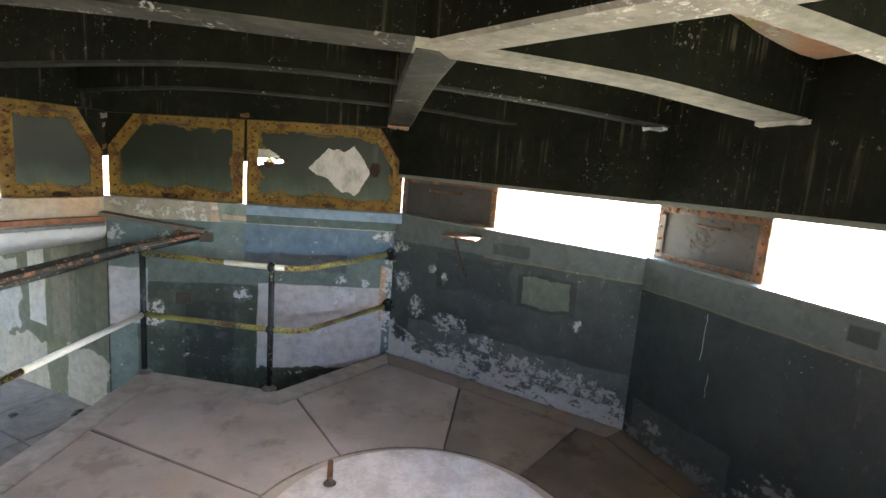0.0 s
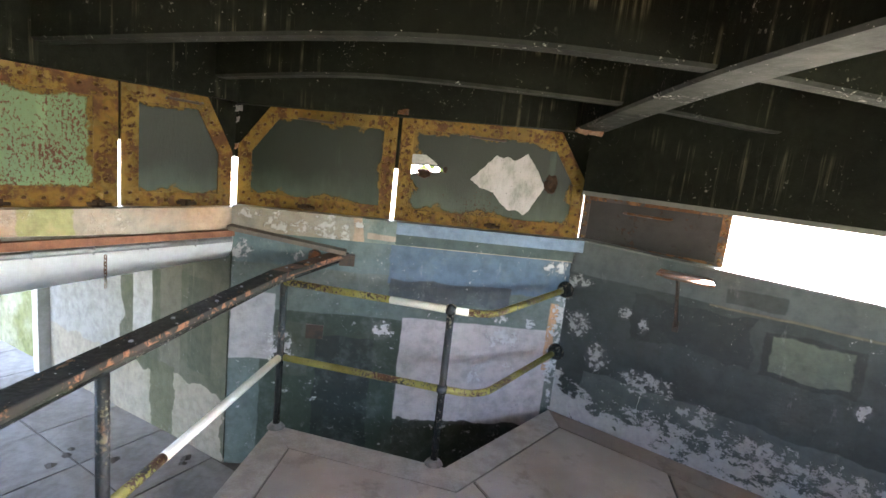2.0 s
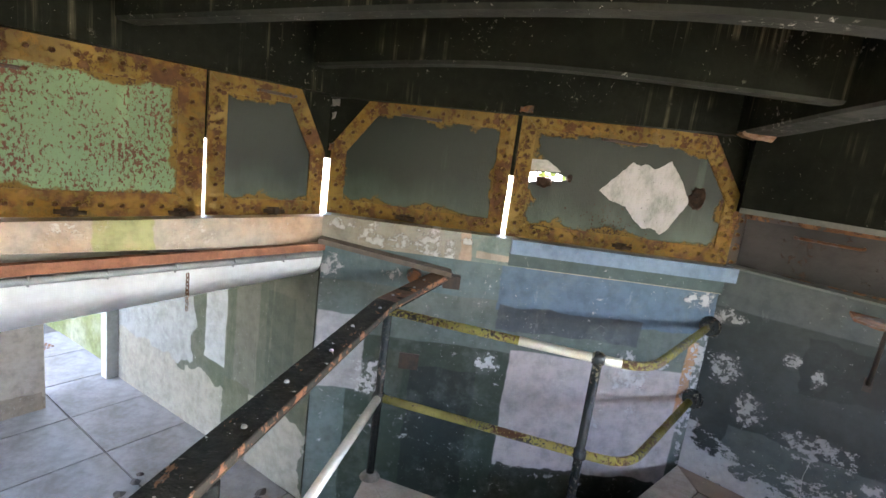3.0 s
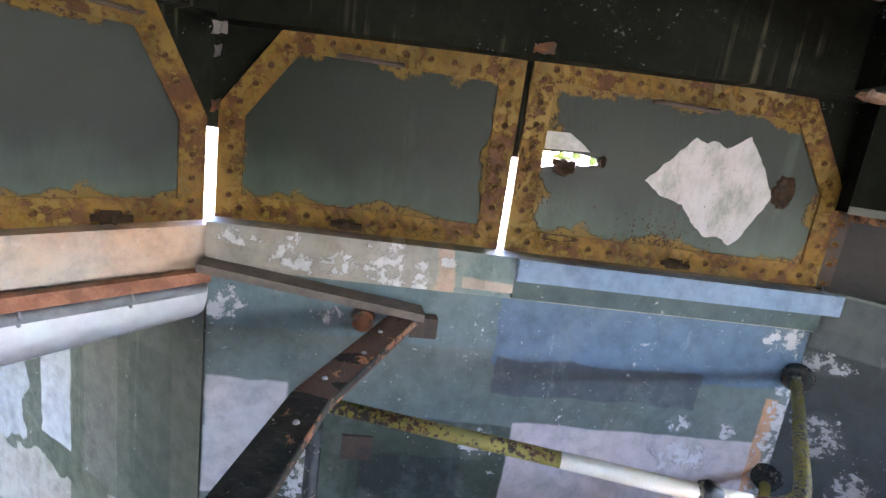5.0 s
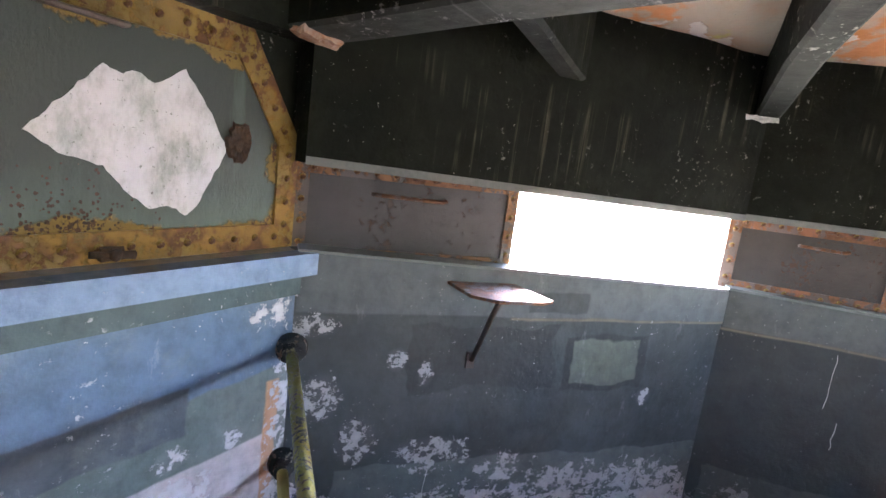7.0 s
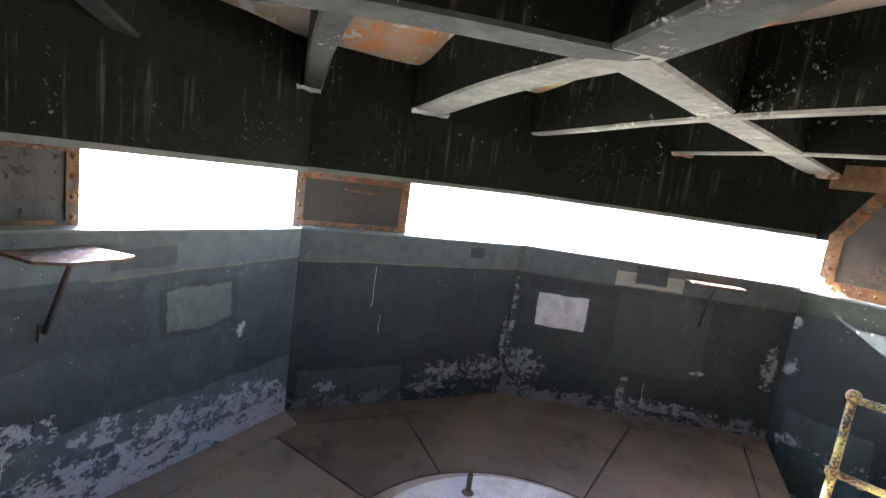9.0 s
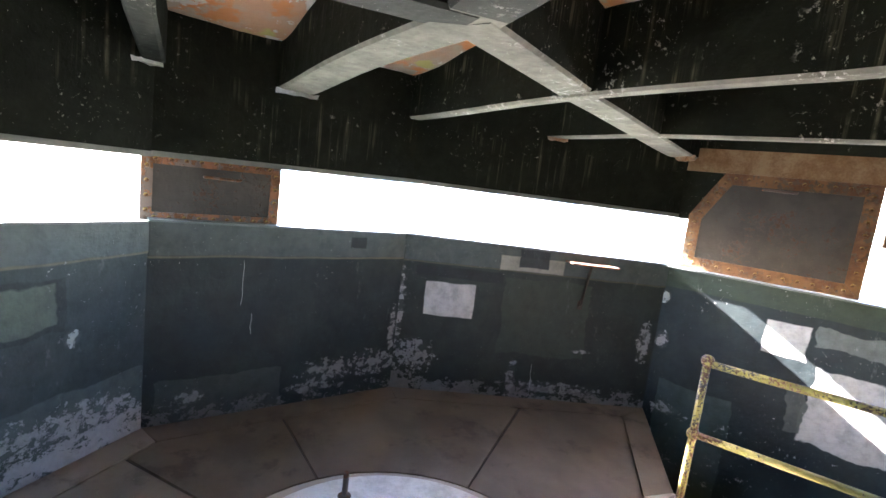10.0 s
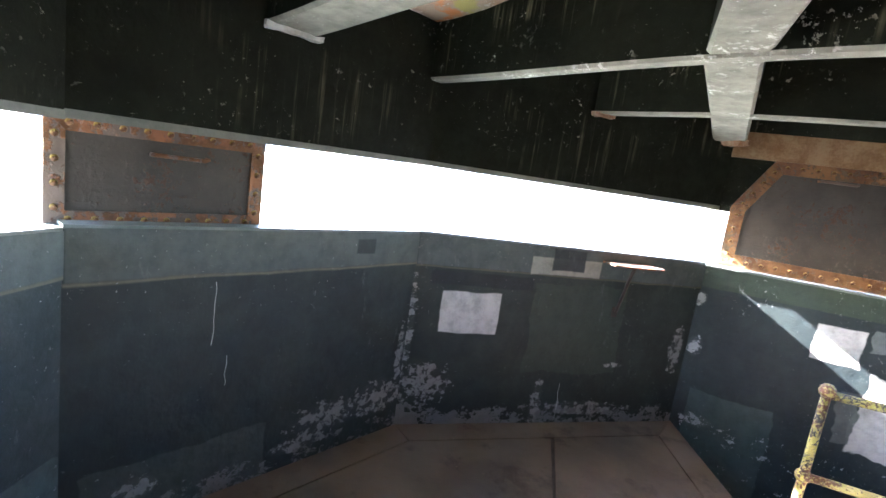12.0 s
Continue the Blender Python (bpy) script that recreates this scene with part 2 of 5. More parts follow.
m_wall_b = wall_paint("dark slate green wall paint", (0.026, 0.036, 0.037), (0.046, 0.058, 0.057), [
    ((0.0, 2.3, 1.05, 1.4), (0.088, 0.108, 0.110), 0.02), ((0.9, 2.3, 1.035, 1.05), LINE, 0.03), ((0.98, 1.28, 1.075, 1.165), (0.040, 0.050, 0.052), 0.05), ((1.20, 1.66, 0.69, 0.97), (0.015, 0.02, 0.02), 0.09), ((1.24, 1.61, 0.72, 0.95), (0.105, 0.128, 0.095), 0.10),
    ((0.2, 2.3, -0.1, 0.38), (0.085, 0.108, 0.104), 0.10), ((0.45, 1.15, 0.72, 1.0), (0.018, 0.026, 0.027), 0.16)], flake=0.30, flake_top=0.50, speck=0.645, corner=0.0, spots=[(0.05, 1.0, 0.14, 0.06), (0.28, 0.50, 0.10, 0.12), (0.62, 0.42, 0.22, 0.10), (0.95, 0.33, 0.14, 0.10), (1.35, 0.25, 0.3, 0.10), (1.75, 0.22, 0.3, 0.12), (0.42, 0.86, 0.05, 0.06), (0.55, 0.8, 0.04, 0.07), (0.12, 0.7, 0.10, 0.12), (1.7, 0.66, 0.05, 0.05)])
m_wall_c = wall_paint("dark green wall paint", (0.014, 0.022, 0.024), (0.026, 0.037, 0.037), [
    ((0.0, 1.8, 1.03, 1.4), (0.088, 0.105, 0.098), 0.02), ((0.0, 1.8, 1.015, 1.03), LINE, 0.03), ((0.05, 0.8, -0.1, 0.26), (0.065, 0.078, 0.07), 0.10), ((1.22, 1.34, 1.09, 1.17), (0.02, 0.025, 0.028), 0.02)], flake=0.20, flake_top=0.26, speck=0.665, lime=0.42, tint=(0.30, 0.30, 0.30), spots=[(1.15, 0.20, 0.25, 0.11), (1.5, 0.22, 0.22, 0.13), (1.64, 0.45, 0.04, 0.25), (0.25, 0.15, 0.10, 0.06), (1.0, 0.1, 0.2, 0.05)])
m_wall_d = wall_paint("dark green-black wall paint", (0.014, 0.020, 0.018), (0.028, 0.037, 0.032), [
    ((0.0, 2.3, 1.02, 1.4), (0.082, 0.098, 0.094), 0.02), ((0.0, 2.3, 1.008, 1.02), (0.09, 0.085, 0.06), 0.03), ((0.10, 0.78, 0.905, 0.99), (0.011, 0.014, 0.018), 0.03),
    ((0.19, 0.58, 0.60, 0.865), (0.62, 0.60, 0.59), 0.035), ((0.74, 1.24, 1.02, 1.13), (0.34, 0.32, 0.27), 0.02), ((0.88, 1.12, 1.05, 1.19), (0.02, 0.025, 0.032), 0.04),
    ((0.8, 1.5, 0.35, 0.95), (0.034, 0.046, 0.036), 0.12)], flake=0.25, flake_top=0.26, speck=0.665, lime=0.45, tint=(0.30, 0.30, 0.30), corner=0.0, spots=[(0.12, 0.28, 0.26, 0.16), (0.0, 0.6, 0.05, 0.4), (0.95, 0.12, 0.05, 0.22), (1.3, 0.10, 0.4, 0.06), (1.5, 0.42, 0.10, 0.02), (2.0, 0.55, 0.07, 0.2)])
m_wall_e = wall_paint("sunlit dark green wall paint", (0.013, 0.022, 0.025), (0.024, 0.036, 0.036), [
    ((0.70, 0.97, 0.71, 0.955), (0.68, 0.65, 0.62), 0.06), ((1.02, 1.62, 0.16, 0.70), (0.62, 0.60, 0.57), 0.16), ((1.00, 1.5, 0.84, 0.98), (0.16, 0.18, 0.17), 0.16), ((0.92, 1.02, 0.2, 0.55), (0.10, 0.115, 0.105), 0.12),
    ((0.08, 0.60, -0.7, 0.28), (0.062, 0.088, 0.078), 0.08), ((0.0, 2.0, 1.03, 1.4), (0.035, 0.052, 0.034), 0.03)], flake=0.10, flake_top=0.3, speck=0.64, spots=[(0.05, 0.60, 0.06, 0.09), (0.02, 0.95, 0.05, 0.06), (0.16, 0.06, 0.13, 0.05)])
m_wall_w = wall_paint("bare and peach plaster", (0.52, 0.48, 0.43), (0.55, 0.38, 0.26), [((1.9, 2.15, 0.9, 1.4), (0.42, 0.44, 0.20), 0.12)], flake=0.22, flake_top=1.6, speck=0.56, tint=(0.72, 0.72, 0.70))
m_band_a = wall_paint("flaking sill band paint", (0.36, 0.36, 0.32), (0.42, 0.36, 0.29), [((0.86, 1.2, 1.0, 1.5), (0.17, 0.25, 0.24), 0.05), ((0.80, 0.87, 1.0, 1.28), (0.55, 0.40, 0.30), 0.06), ((0.9, 1.1, 1.14, 1.185), (0.50, 0.40, 0.32), 0.06)], flake=0.05, flake_top=1.9, speck=0.62, tint=(0.7, 0.7, 0.7), spots=[(0.30, 1.2, 0.09, 0.09), (0.45, 1.18, 0.09, 0.06), (0.64, 1.2, 0.10, 0.12), (0.75, 1.17, 0.05, 0.08), (0.1, 1.25, 0.1, 0.04), (0.85, 1.24, 0.04, 0.03)])
m_band_blue = wall_paint("blue sill paint", (0.17, 0.265, 0.40), (0.21, 0.305, 0.44), speck=0.64, tint=(0.5, 0.5, 0.5))
m_band_teal = wall_paint("dark teal band paint", (0.050, 0.088, 0.090), (0.070, 0.108, 0.104), speck=0.64, tint=(0.5, 0.5, 0.5))
m_sill = plain("grey green sill paint", (0.10, 0.12, 0.11), (0.16, 0.18, 0.17), 6, 0.5)
m_lintel = plain("grey lintel soffit paint", (0.11, 0.12, 0.11), (0.17, 0.18, 0.16), 6, 0.6)
m_plaster = plain("rust stained plaster", (0.42, 0.33, 0.25), (0.32, 0.16, 0.08), 14, 0.85)
m_e_plaster = plain("ochre stained plaster", (0.13, 0.066, 0.022), (0.21, 0.145, 0.08), 7, 0.85)
m_side = wall_paint("camouflage patched wall paint", (0.042, 0.050, 0.026), (0.060, 0.064, 0.042), [
    ((1.46, 2.8, -0.9, 1.2), (0.25, 0.245, 0.24), 0.30), ((1.24, 1.50, -0.1, 0.55), (0.25, 0.245, 0.24), 0.24), ((0.84, 1.08, 0.02, 0.76), (0.31, 0.30, 0.30), 0.06), ((0.50, 0.74, -0.2, 1.2), (0.085, 0.080, 0.058), 0.05),
    ((0.16, 0.42, 0.0, 0.72), (0.030, 0.038, 0.022), 0.05), ((0.0, 2.4, -0.9, -0.12), (0.24, 0.21, 0.17), 0.26), ((0.55, 0.85, -0.9, -0.05), (0.055, 0.058, 0.028), 0.16)], streak=0.4, speck=0.66)
m_white = plain("dirty white paint", (0.80, 0.82, 0.85), (0.68, 0.69, 0.72), 3, 0.6)
def floor_paint(name, a, b, dirt):
    """Trodden concrete: broad tone, fine grit, dark damp stains, pale scuffs and dust."""
    s = Shader(name)
    c = s.mix(s.step(s.noise(1.6, 5, rough=0.6), 0.34, 0.66), a, b)
    c = s.mix(s.math("MULTIPLY", s.step(s.noise(4.5, 7, shift=4, rough=0.68), 0.54, 0.68), 0.5), c, dirt)
    c = s.mix(s.math("MULTIPLY", s.step(s.noise(0.9, 3, shift=9), 0.52, 0.66), 0.35), c, dirt)
    scuff = s.step(s.noise(11, 6, stretch=(1, 3.5, 1), shift=7, rough=0.75), 0.62, 0.70)
    c = s.mix(s.math("MULTIPLY", scuff, 0.25), c, tuple(min(0.7, 1.5 * q) for q in a))
    grit = s.noise(90, 5, rough=0.7)
    c = s.mix(s.step(grit, 0.66, 0.69), c, tuple(0.35 * q for q in b))
    c = s.mix(s.step(s.noise(70, 4, shift=3, rough=0.6), 0.69, 0.71), c, tuple(min(0.7, 1.7 * q) for q in a))
    return s.done(c, s.math("ADD", 0.68, s.math("MULTIPLY", grit, 0.25)), s.math("ADD", grit, s.noise(9, 6)), 0.003)


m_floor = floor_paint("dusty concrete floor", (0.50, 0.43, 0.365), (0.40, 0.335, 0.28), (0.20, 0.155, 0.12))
# darker tone for the slabs and borders along the east walls
m_floor_dark = floor_paint("dark brown concrete floor", (0.190, 0.145, 0.110), (0.125, 0.095, 0.070), (0.055, 0.040, 0.028))
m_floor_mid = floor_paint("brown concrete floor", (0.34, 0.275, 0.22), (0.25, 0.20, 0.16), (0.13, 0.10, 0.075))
m_edge = plain("worn concrete kerb", (0.47, 0.42, 0.36), (0.34, 0.295, 0.25), 9, 0.85, 0.005)
m_joint = plain("dark joint dirt", (0.06, 0.05, 0.042), (0.10, 0.085, 0.07), 9, 0.9)
m_disc = plain("pale concrete plinth", (0.74, 0.71, 0.68), (0.52, 0.49, 0.46), 7, 0.75)
m_tile = plain("grey floor slab", (0.25, 0.23, 0.21), (0.14, 0.12, 0.10), 2.2, 0.7)
m_stub = wall_paint("stained beige render", (0.36, 0.30, 0.24), (0.28, 0.23, 0.18), [((0.0, 2.0, -0.9, -0.45), (0.22, 0.17, 0.12), 0.2)], streak=0.2, speck=0.64, tint=(0.5, 0.48, 0.45), spec=0.2)
m_moss = wall_paint("mossy concrete", (0.10, 0.11, 0.04), (0.19, 0.18, 0.13), streak=0.3, speck=0.66, spec=0.2)
m_bare = plain("weathered concrete", (0.36, 0.35, 0.32), (0.25, 0.25, 0.21), 4, 0.85)
def ceiling_paint():
    s = Shader("rust stained ceiling plaster")
    c = s.mix(s.step(s.noise(2.3, 5), 0.40, 0.60), (0.55, 0.33, 0.20), (0.46, 0.40, 0.30))
    c = s.mix(s.step(s.noise(3.0, 6, shift=7, rough=0.6), 0.55, 0.62), c, (0.62, 0.27, 0.10))
    c = s.mix(s.step(s.noise(2.6, 5, shift=3), 0.60, 0.66), c, (0.50, 0.48, 0.16))
    f = s.step(s.noise(4.2, 7, shift=12, rough=0.65), 0.57, 0.585)
    c = s.mix(f, c, (0.66, 0.64, 0.58))
    return s.done(c, 0.85, s.math("ADD", s.noise(22, 5), s.math("MULTIPLY", f, 1.2)), 0.008)


m_ceiling = ceiling_paint()
m_rust = rusty("orange rusty steel", (0.285, 0.175, 0.026), (0.27, 0.15, 0.026), 0.47, grain=30)
m_rust_dark = rusty("brown rusty steel", (0.14, 0.10, 0.08), (0.24, 0.10, 0.045), 0.45)
m_rust_b = rusty("slate strip with brown rust", (0.085, 0.072, 0.062), (0.24, 0.12, 0.05), 0.44)
m_rust_e = rusty("crusted rust edge", (0.10, 0.065, 0.035), (0.17, 0.085, 0.03), 0.52, grain=34, deep=0.8)
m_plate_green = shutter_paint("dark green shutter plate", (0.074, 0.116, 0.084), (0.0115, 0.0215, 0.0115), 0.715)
m_plate_bright = shutter_paint("pale green rusty shutter plate", (0.25, 0.43, 0.22), (0.19, 0.32, 0.16), 0.575, 0.15, 0.30, (0.22, 0.085, 0.035))
m_plate_dark = rusty("slate brown shutter plate", (0.044, 0.040, 0.039), (0.055, 0.036, 0.027), 0.36, grain=22, deep=0.35)
m_plate_e = rusty("blistered brown shutter plate", (0.045, 0.038, 0.032), (0.065, 0.038, 0.024), 0.38, grain=30, deep=0.35)
m_patch = plain("white paint patch", (0.70, 0.69, 0.68), (0.40, 0.42, 0.39), 5, 0.7)
def splash_paint():
    s = Shader("white paint splash with grey smears")
    c = s.mix(s.step(s.noise(5, 7, stretch=(1.5, 1, 0.8), rough=0.72), 0.40, 0.72), (0.60, 0.585, 0.585), (0.25, 0.28, 0.235))
    c = s.mix(s.step(s.noise(60, 5, rough=0.7), 0.63, 0.66), c, (0.22, 0.24, 0.20))
    return s.done(c, 0.7, s.noise(30, 5), 0.002)


def rail_wood():
    s = Shader("black painted worn timber")
    along = s.noise(9, 6, stretch=(2.5, 1, 1), rough=0.7)
    c = s.mix(s.step(s.noise(24, 5), 0.35, 0.7), (0.012, 0.014, 0.011), (0.030, 0.031, 0.024))
    c = s.mix(s.step(along, 0.62, 0.64), c, (0.22, 0.115, 0.06))
    c = s.mix(s.math("MULTIPLY", s.step(s.noise(30, 5, stretch=(1, 3, 1), shift=11, rough=0.7), 0.62, 0.65), 0.6), c, (0.16, 0.15, 0.12))
    c = s.mix(s.step(s.noise(48, 4, shift=3), 0.69, 0.71), c, (0.55, 0.54, 0.52))
    return s.done(c, 0.72, s.math("ADD", along, s.noise(60, 4)), 0.004, 0.0, 0.2)


def worn_edge_paint():
    s = Shader("black paint worn to orange timber")
    c = s.mix(s.step(s.noise(7, 6, rough=0.75), 0.50, 0.56), (0.016, 0.016, 0.013), s.mix(s.noise(25, 4), (0.38, 0.17, 0.08), (0.22, 0.10, 0.055)))
    return s.done(c, 0.7, s.noise(30, 5), 0.003)


def bare_board_paint():
    s = Shader("weathered brown timber with black paint remains")
    c = s.mix(s.noise(20, 6, stretch=(3, 1, 1), rough=0.7), (0.17, 0.105, 0.075), (0.075, 0.050, 0.038))
    c = s.mix(s.step(s.noise(6, 6, shift=5, rough=0.7), 0.54, 0.58), c, (0.018, 0.018, 0.015))
    c = s.mix(s.step(s.noise(9, 5, shift=2, rough=0.7), 0.62, 0.65), c, (0.42, 0.20, 0.10))
    return s.done(c, 0.75, s.noise(40, 6, stretch=(3, 1, 1)), 0.005, 0.0, 0.25)


m_worn = worn_edge_paint()
m_board = bare_board_paint()
m_splash = splash_paint()
m_hole = plain("black brown crumbled rust", (0.035, 0.022, 0.014), (0.075, 0.04, 0.02), 40, 0.9, 0.01)
m_strut = plain("dark brown iron strut", (0.030, 0.024, 0.020), (0.065, 0.038, 0.025), 25, 0.6)
m_foot = plain("grey mortar stain", (0.22, 0.20, 0.18), (0.13, 0.12, 0.105), 20, 0.85)
m_yellow = rusty("chipped yellow pipe paint", (0.50, 0.44, 0.13), (0.040, 0.038, 0.028), 0.42, 0.4, grain=70)
m_black = rusty("chipped black pipe paint", (0.022, 0.026, 0.026), (0.24, 0.21, 0.12), 0.36, 0.4, grain=45)
# near-white colour stands in for sun glare on the pipe
m_bright = plain("pipe with sun glare painted pale", (0.92, 0.90, 0.78), (0.86, 0.82, 0.68), 20, 0.24, 0.001, 0.2)
m_wood = rail_wood()
m_wood_red = plain("bare red brown timber", (0.34, 0.15, 0.085), (0.20, 0.085, 0.05), 14, 0.7)
m_wood_grey = plain("grey brown old board", (0.13, 0.105, 0.09), (0.20, 0.16, 0.13), 16, 0.75)
m_pipe = plain("galvanised conduit", (0.36, 0.38, 0.41), (0.26, 0.28, 0.30), 12, 0.45, 0.001, 0.5)
m_ground = plain("pale dry grass and gravel", (0.42, 0.40, 0.32), (0.30, 0.31, 0.20), 0.6, 0.9)
m_house = plain("pale far house wall", (0.62, 0.64, 0.68), (0.54, 0.56, 0.60), 0.5, 0.8)
m_roof = plain("blue grey far roof", (0.24, 0.30, 0.38), (0.20, 0.25, 0.32), 0.5, 0.7)
m_window = plain("dark window glass", (0.05, 0.07, 0.09), (0.08, 0.1, 0.12), 1, 0.2)
m_leaf = plain("ivy leaf", (0.10, 0.16, 0.03), (0.16, 0.22, 0.05), 30, 0.5)


# ---- mesh helpers ----
def mesh_of(name, bm, mats):
    me = bpy.data.meshes.new(name)
    bmesh.ops.recalc_face_normals(bm, faces=bm.faces[:])
    bm.to_mesh(me)
    bm.free()
    for m in (mats if isinstance(mats, (list, tuple)) else [mats]):
        me.materials.append(m)
    return me


def thing(name, bm, mats, label, category, group="", kind=""):
    return tagged(new(name, mesh_of(name, bm, mats)), label, category, group, kind)


def empty(name, at, label, category, group="", kind=""):
    ob = new(name)
    ob.empty_display_size = 0.1
    ob.matrix_world = at
    return tagged(ob, label, category, group, kind)


def part(name, bm, mat, parent, label=""):
    ob = new(name, mesh_of(name, bm, mat))
    ob.parent = parent
    return tagged(ob, label)


def hexa(bm, low, high, mat=0):
    """A solid between two rings of points, low and high, listed the same way round."""
    a = [bm.verts.new(p) for p in low]
    b = [bm.verts.new(p) for p in high]
    n = len(a)
    faces = [bm.faces.new(a[::-1]), bm.faces.new(b)] + [bm.faces.new((a[i], a[(i + 1) % n], b[(i + 1) % n], b[i])) for i in range(n)]
    for f in faces:
        f.material_index = mat
    return faces


def box(bm, x0, x1, y0, y1, z0, z1, mat=0):
    r = [(x0, y0), (x1, y0), (x1, y1), (x0, y1)]
    return hexa(bm, [(*p, z0) for p in r], [(*p, z1) for p in r], mat)


def prism(bm, ring, z0, z1, mat=0):
    return hexa(bm, [(p[0], p[1], z0) for p in ring], [(p[0], p[1], z1) for p in ring], mat)


def soften(bm, width, segments=1):
    bmesh.ops.bevel(bm, geom=[e for e in bm.edges if e.calc_face_angle(0) > 0.4], offset=width, segments=segments, affect="EDGES", profile=0.7)


def tube(bm, points, radius, sides=12):
    """A pipe along points."""
    pts = [Vector(p) for p in points]
    rings = []
    for i, p in enumerate(pts):
        d = (pts[min(i + 1, len(pts) - 1)] - pts[max(i - 1, 0)]).normalized()
        x = d.cross(Vector((0, 0, 1)) if abs(d.z) < 0.9 else Vector((1, 0, 0))).normalized()
        y = d.cross(x)
        rings.append([bm.verts.new(p + radius * (math.cos(2 * math.pi * k / sides) * x + math.sin(2 * math.pi * k / sides) * y)) for k in range(sides)])
    for a, b in zip(rings, rings[1:]):
        for k in range(sides):
            bm.faces.new((a[k], a[(k + 1) % sides], b[(k + 1) % sides], b[k])).smooth = True
    bm.faces.new(rings[0][::-1])
    bm.faces.new(rings[-1])


def ball(bm, centre, r, flat=1.0):
    g = bmesh.ops.create_icosphere(bm, subdivisions=2, radius=r, matrix=Matrix.Translation(centre) @ Matrix.Diagonal((1, 1, flat, 1)))
    for v in g["verts"]:
        for f in v.link_faces:
            f.smooth = True


def uv_wall(bm, p, d):
    """Metres along the wall and above the platform, as the map of its paint."""
    lay = bm.loops.layers.uv.verify()
    for f in bm.faces:
        for l in f.loops:
            l[lay].uv = ((l.vert.co.x - p[0]) * d[0] + (l.vert.co.y - p[1]) * d[1], l.vert.co.z)


# ---- plan ----
W0, WA, AB, BC, CD, DE, E1 = (-1.35, 2.99), (0.97, 4.92), (3.32, 4.765), (4.83, 3.295), (5.10, 1.645), (4.335, -0.30), (1.40, -1.66)
RING = [W0, WA, AB, BC, CD, DE, E1]
THICK = 0.25
CEIL = 2.50
LOW = -0.6


def away(i):
    """Outer corner i of the wall ring."""
    def line(p, q):
        d = Vector((q[0] - p[0], q[1] - p[1])).normalized()
        n = Vector((-d.y, d.x))
        return Vector(p) + n * THICK, d
    if i == 0:
        return tuple(line(RING[0], RING[1])[0])
    if i == len(RING) - 1:
        a, d = line(RING[i - 1], RING[i])
        return tuple(a + Vector((RING[i][0] - RING[i - 1][0], RING[i][1] - RING[i - 1][1])))
    a, d = line(RING[i - 1], RING[i])
    b, e = line(RING[i], RING[i + 1])
    k = ((b - a).x * e.y - (b - a).y * e.x) / (d.x * e.y - d.y * e.x)
    return tuple(a + d * k)


OUTER = [away(i) for i in range(len(RING))]


def side(i):
    p, q = Vector(RING[i]), Vector(RING[i + 1])
    d = (q - p).normalized()
    return p, d, (q - p).length, Vector((-d.y, d.x))


def course(bm, i, za, zb, u0=None, u1=None, mat=0):
    """One storey of wall i, from za to zb (a pair: height at its two ends); u0 and u1 cut it to a length."""
    p, d, n, out = side(i)
    za = za if isinstance(za, tuple) else (za, za)
    zb = zb if isinstance(zb, tuple) else (zb, zb)
    def at(u, pair):
        return pair[0] + (pair[1] - pair[0]) * u / n
    a = p if u0 is None else p + d * u0
    b = p + d * n if u1 is None else p + d * u1
    oa = Vector(OUTER[i]) if u0 is None else a + out * THICK
    ob = Vector(OUTER[i + 1]) if u1 is None else b + out * THICK
    ua, ub = 0 if u0 is None else u0, n if u1 is None else u1
    ring, us = [a, b, ob, oa], [ua, ub, ub, ua]
    return hexa(bm, [(*q, at(u, za)) for q, u in zip(ring, us)], [(*q, at(u, zb)) for q, u in zip(ring, us)], mat)


def wall(i, name, bits, mats, label):
    bm = bmesh.new()
    for za, zb, u0, u1, mat in bits:
        course(bm, i, za, zb, u0, u1, mat)
    p, d, n, out = side(i)
    uv_wall(bm, p, d)
    for f in bm.faces:  # sill tops and lintel undersides
        f.normal_update()
    return thing(name, bm, mats, label, "wall", kind="structure")


SB, SC, SD = (1.285, 1.215), (1.225, 1.205), (1.21, 1.195)
LB, LC, LD = (1.61, 1.585), (1.59, 1.60), (1.60, 1.585)
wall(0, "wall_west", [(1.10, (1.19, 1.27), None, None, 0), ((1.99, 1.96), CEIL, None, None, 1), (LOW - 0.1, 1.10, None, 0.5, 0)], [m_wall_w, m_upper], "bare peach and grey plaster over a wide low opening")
wall(1, "wall_shutters", [(LOW - 0.1, 1.12, None, None, 0)], [m_wall_a], "green and blue painted wall with a pale panel")
wall(1, "sill_course", [(1.12, 1.285, None, None, 0)], [m_band_a], "flaking grey and peach sill course under the shutters")
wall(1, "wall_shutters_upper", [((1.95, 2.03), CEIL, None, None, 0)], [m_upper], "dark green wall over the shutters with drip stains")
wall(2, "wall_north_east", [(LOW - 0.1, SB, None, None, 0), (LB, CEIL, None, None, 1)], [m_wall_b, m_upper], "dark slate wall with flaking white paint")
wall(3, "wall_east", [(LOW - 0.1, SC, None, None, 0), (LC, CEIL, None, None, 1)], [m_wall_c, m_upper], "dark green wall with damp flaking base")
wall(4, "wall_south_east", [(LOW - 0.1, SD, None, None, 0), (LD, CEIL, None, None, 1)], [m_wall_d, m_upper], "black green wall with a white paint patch")
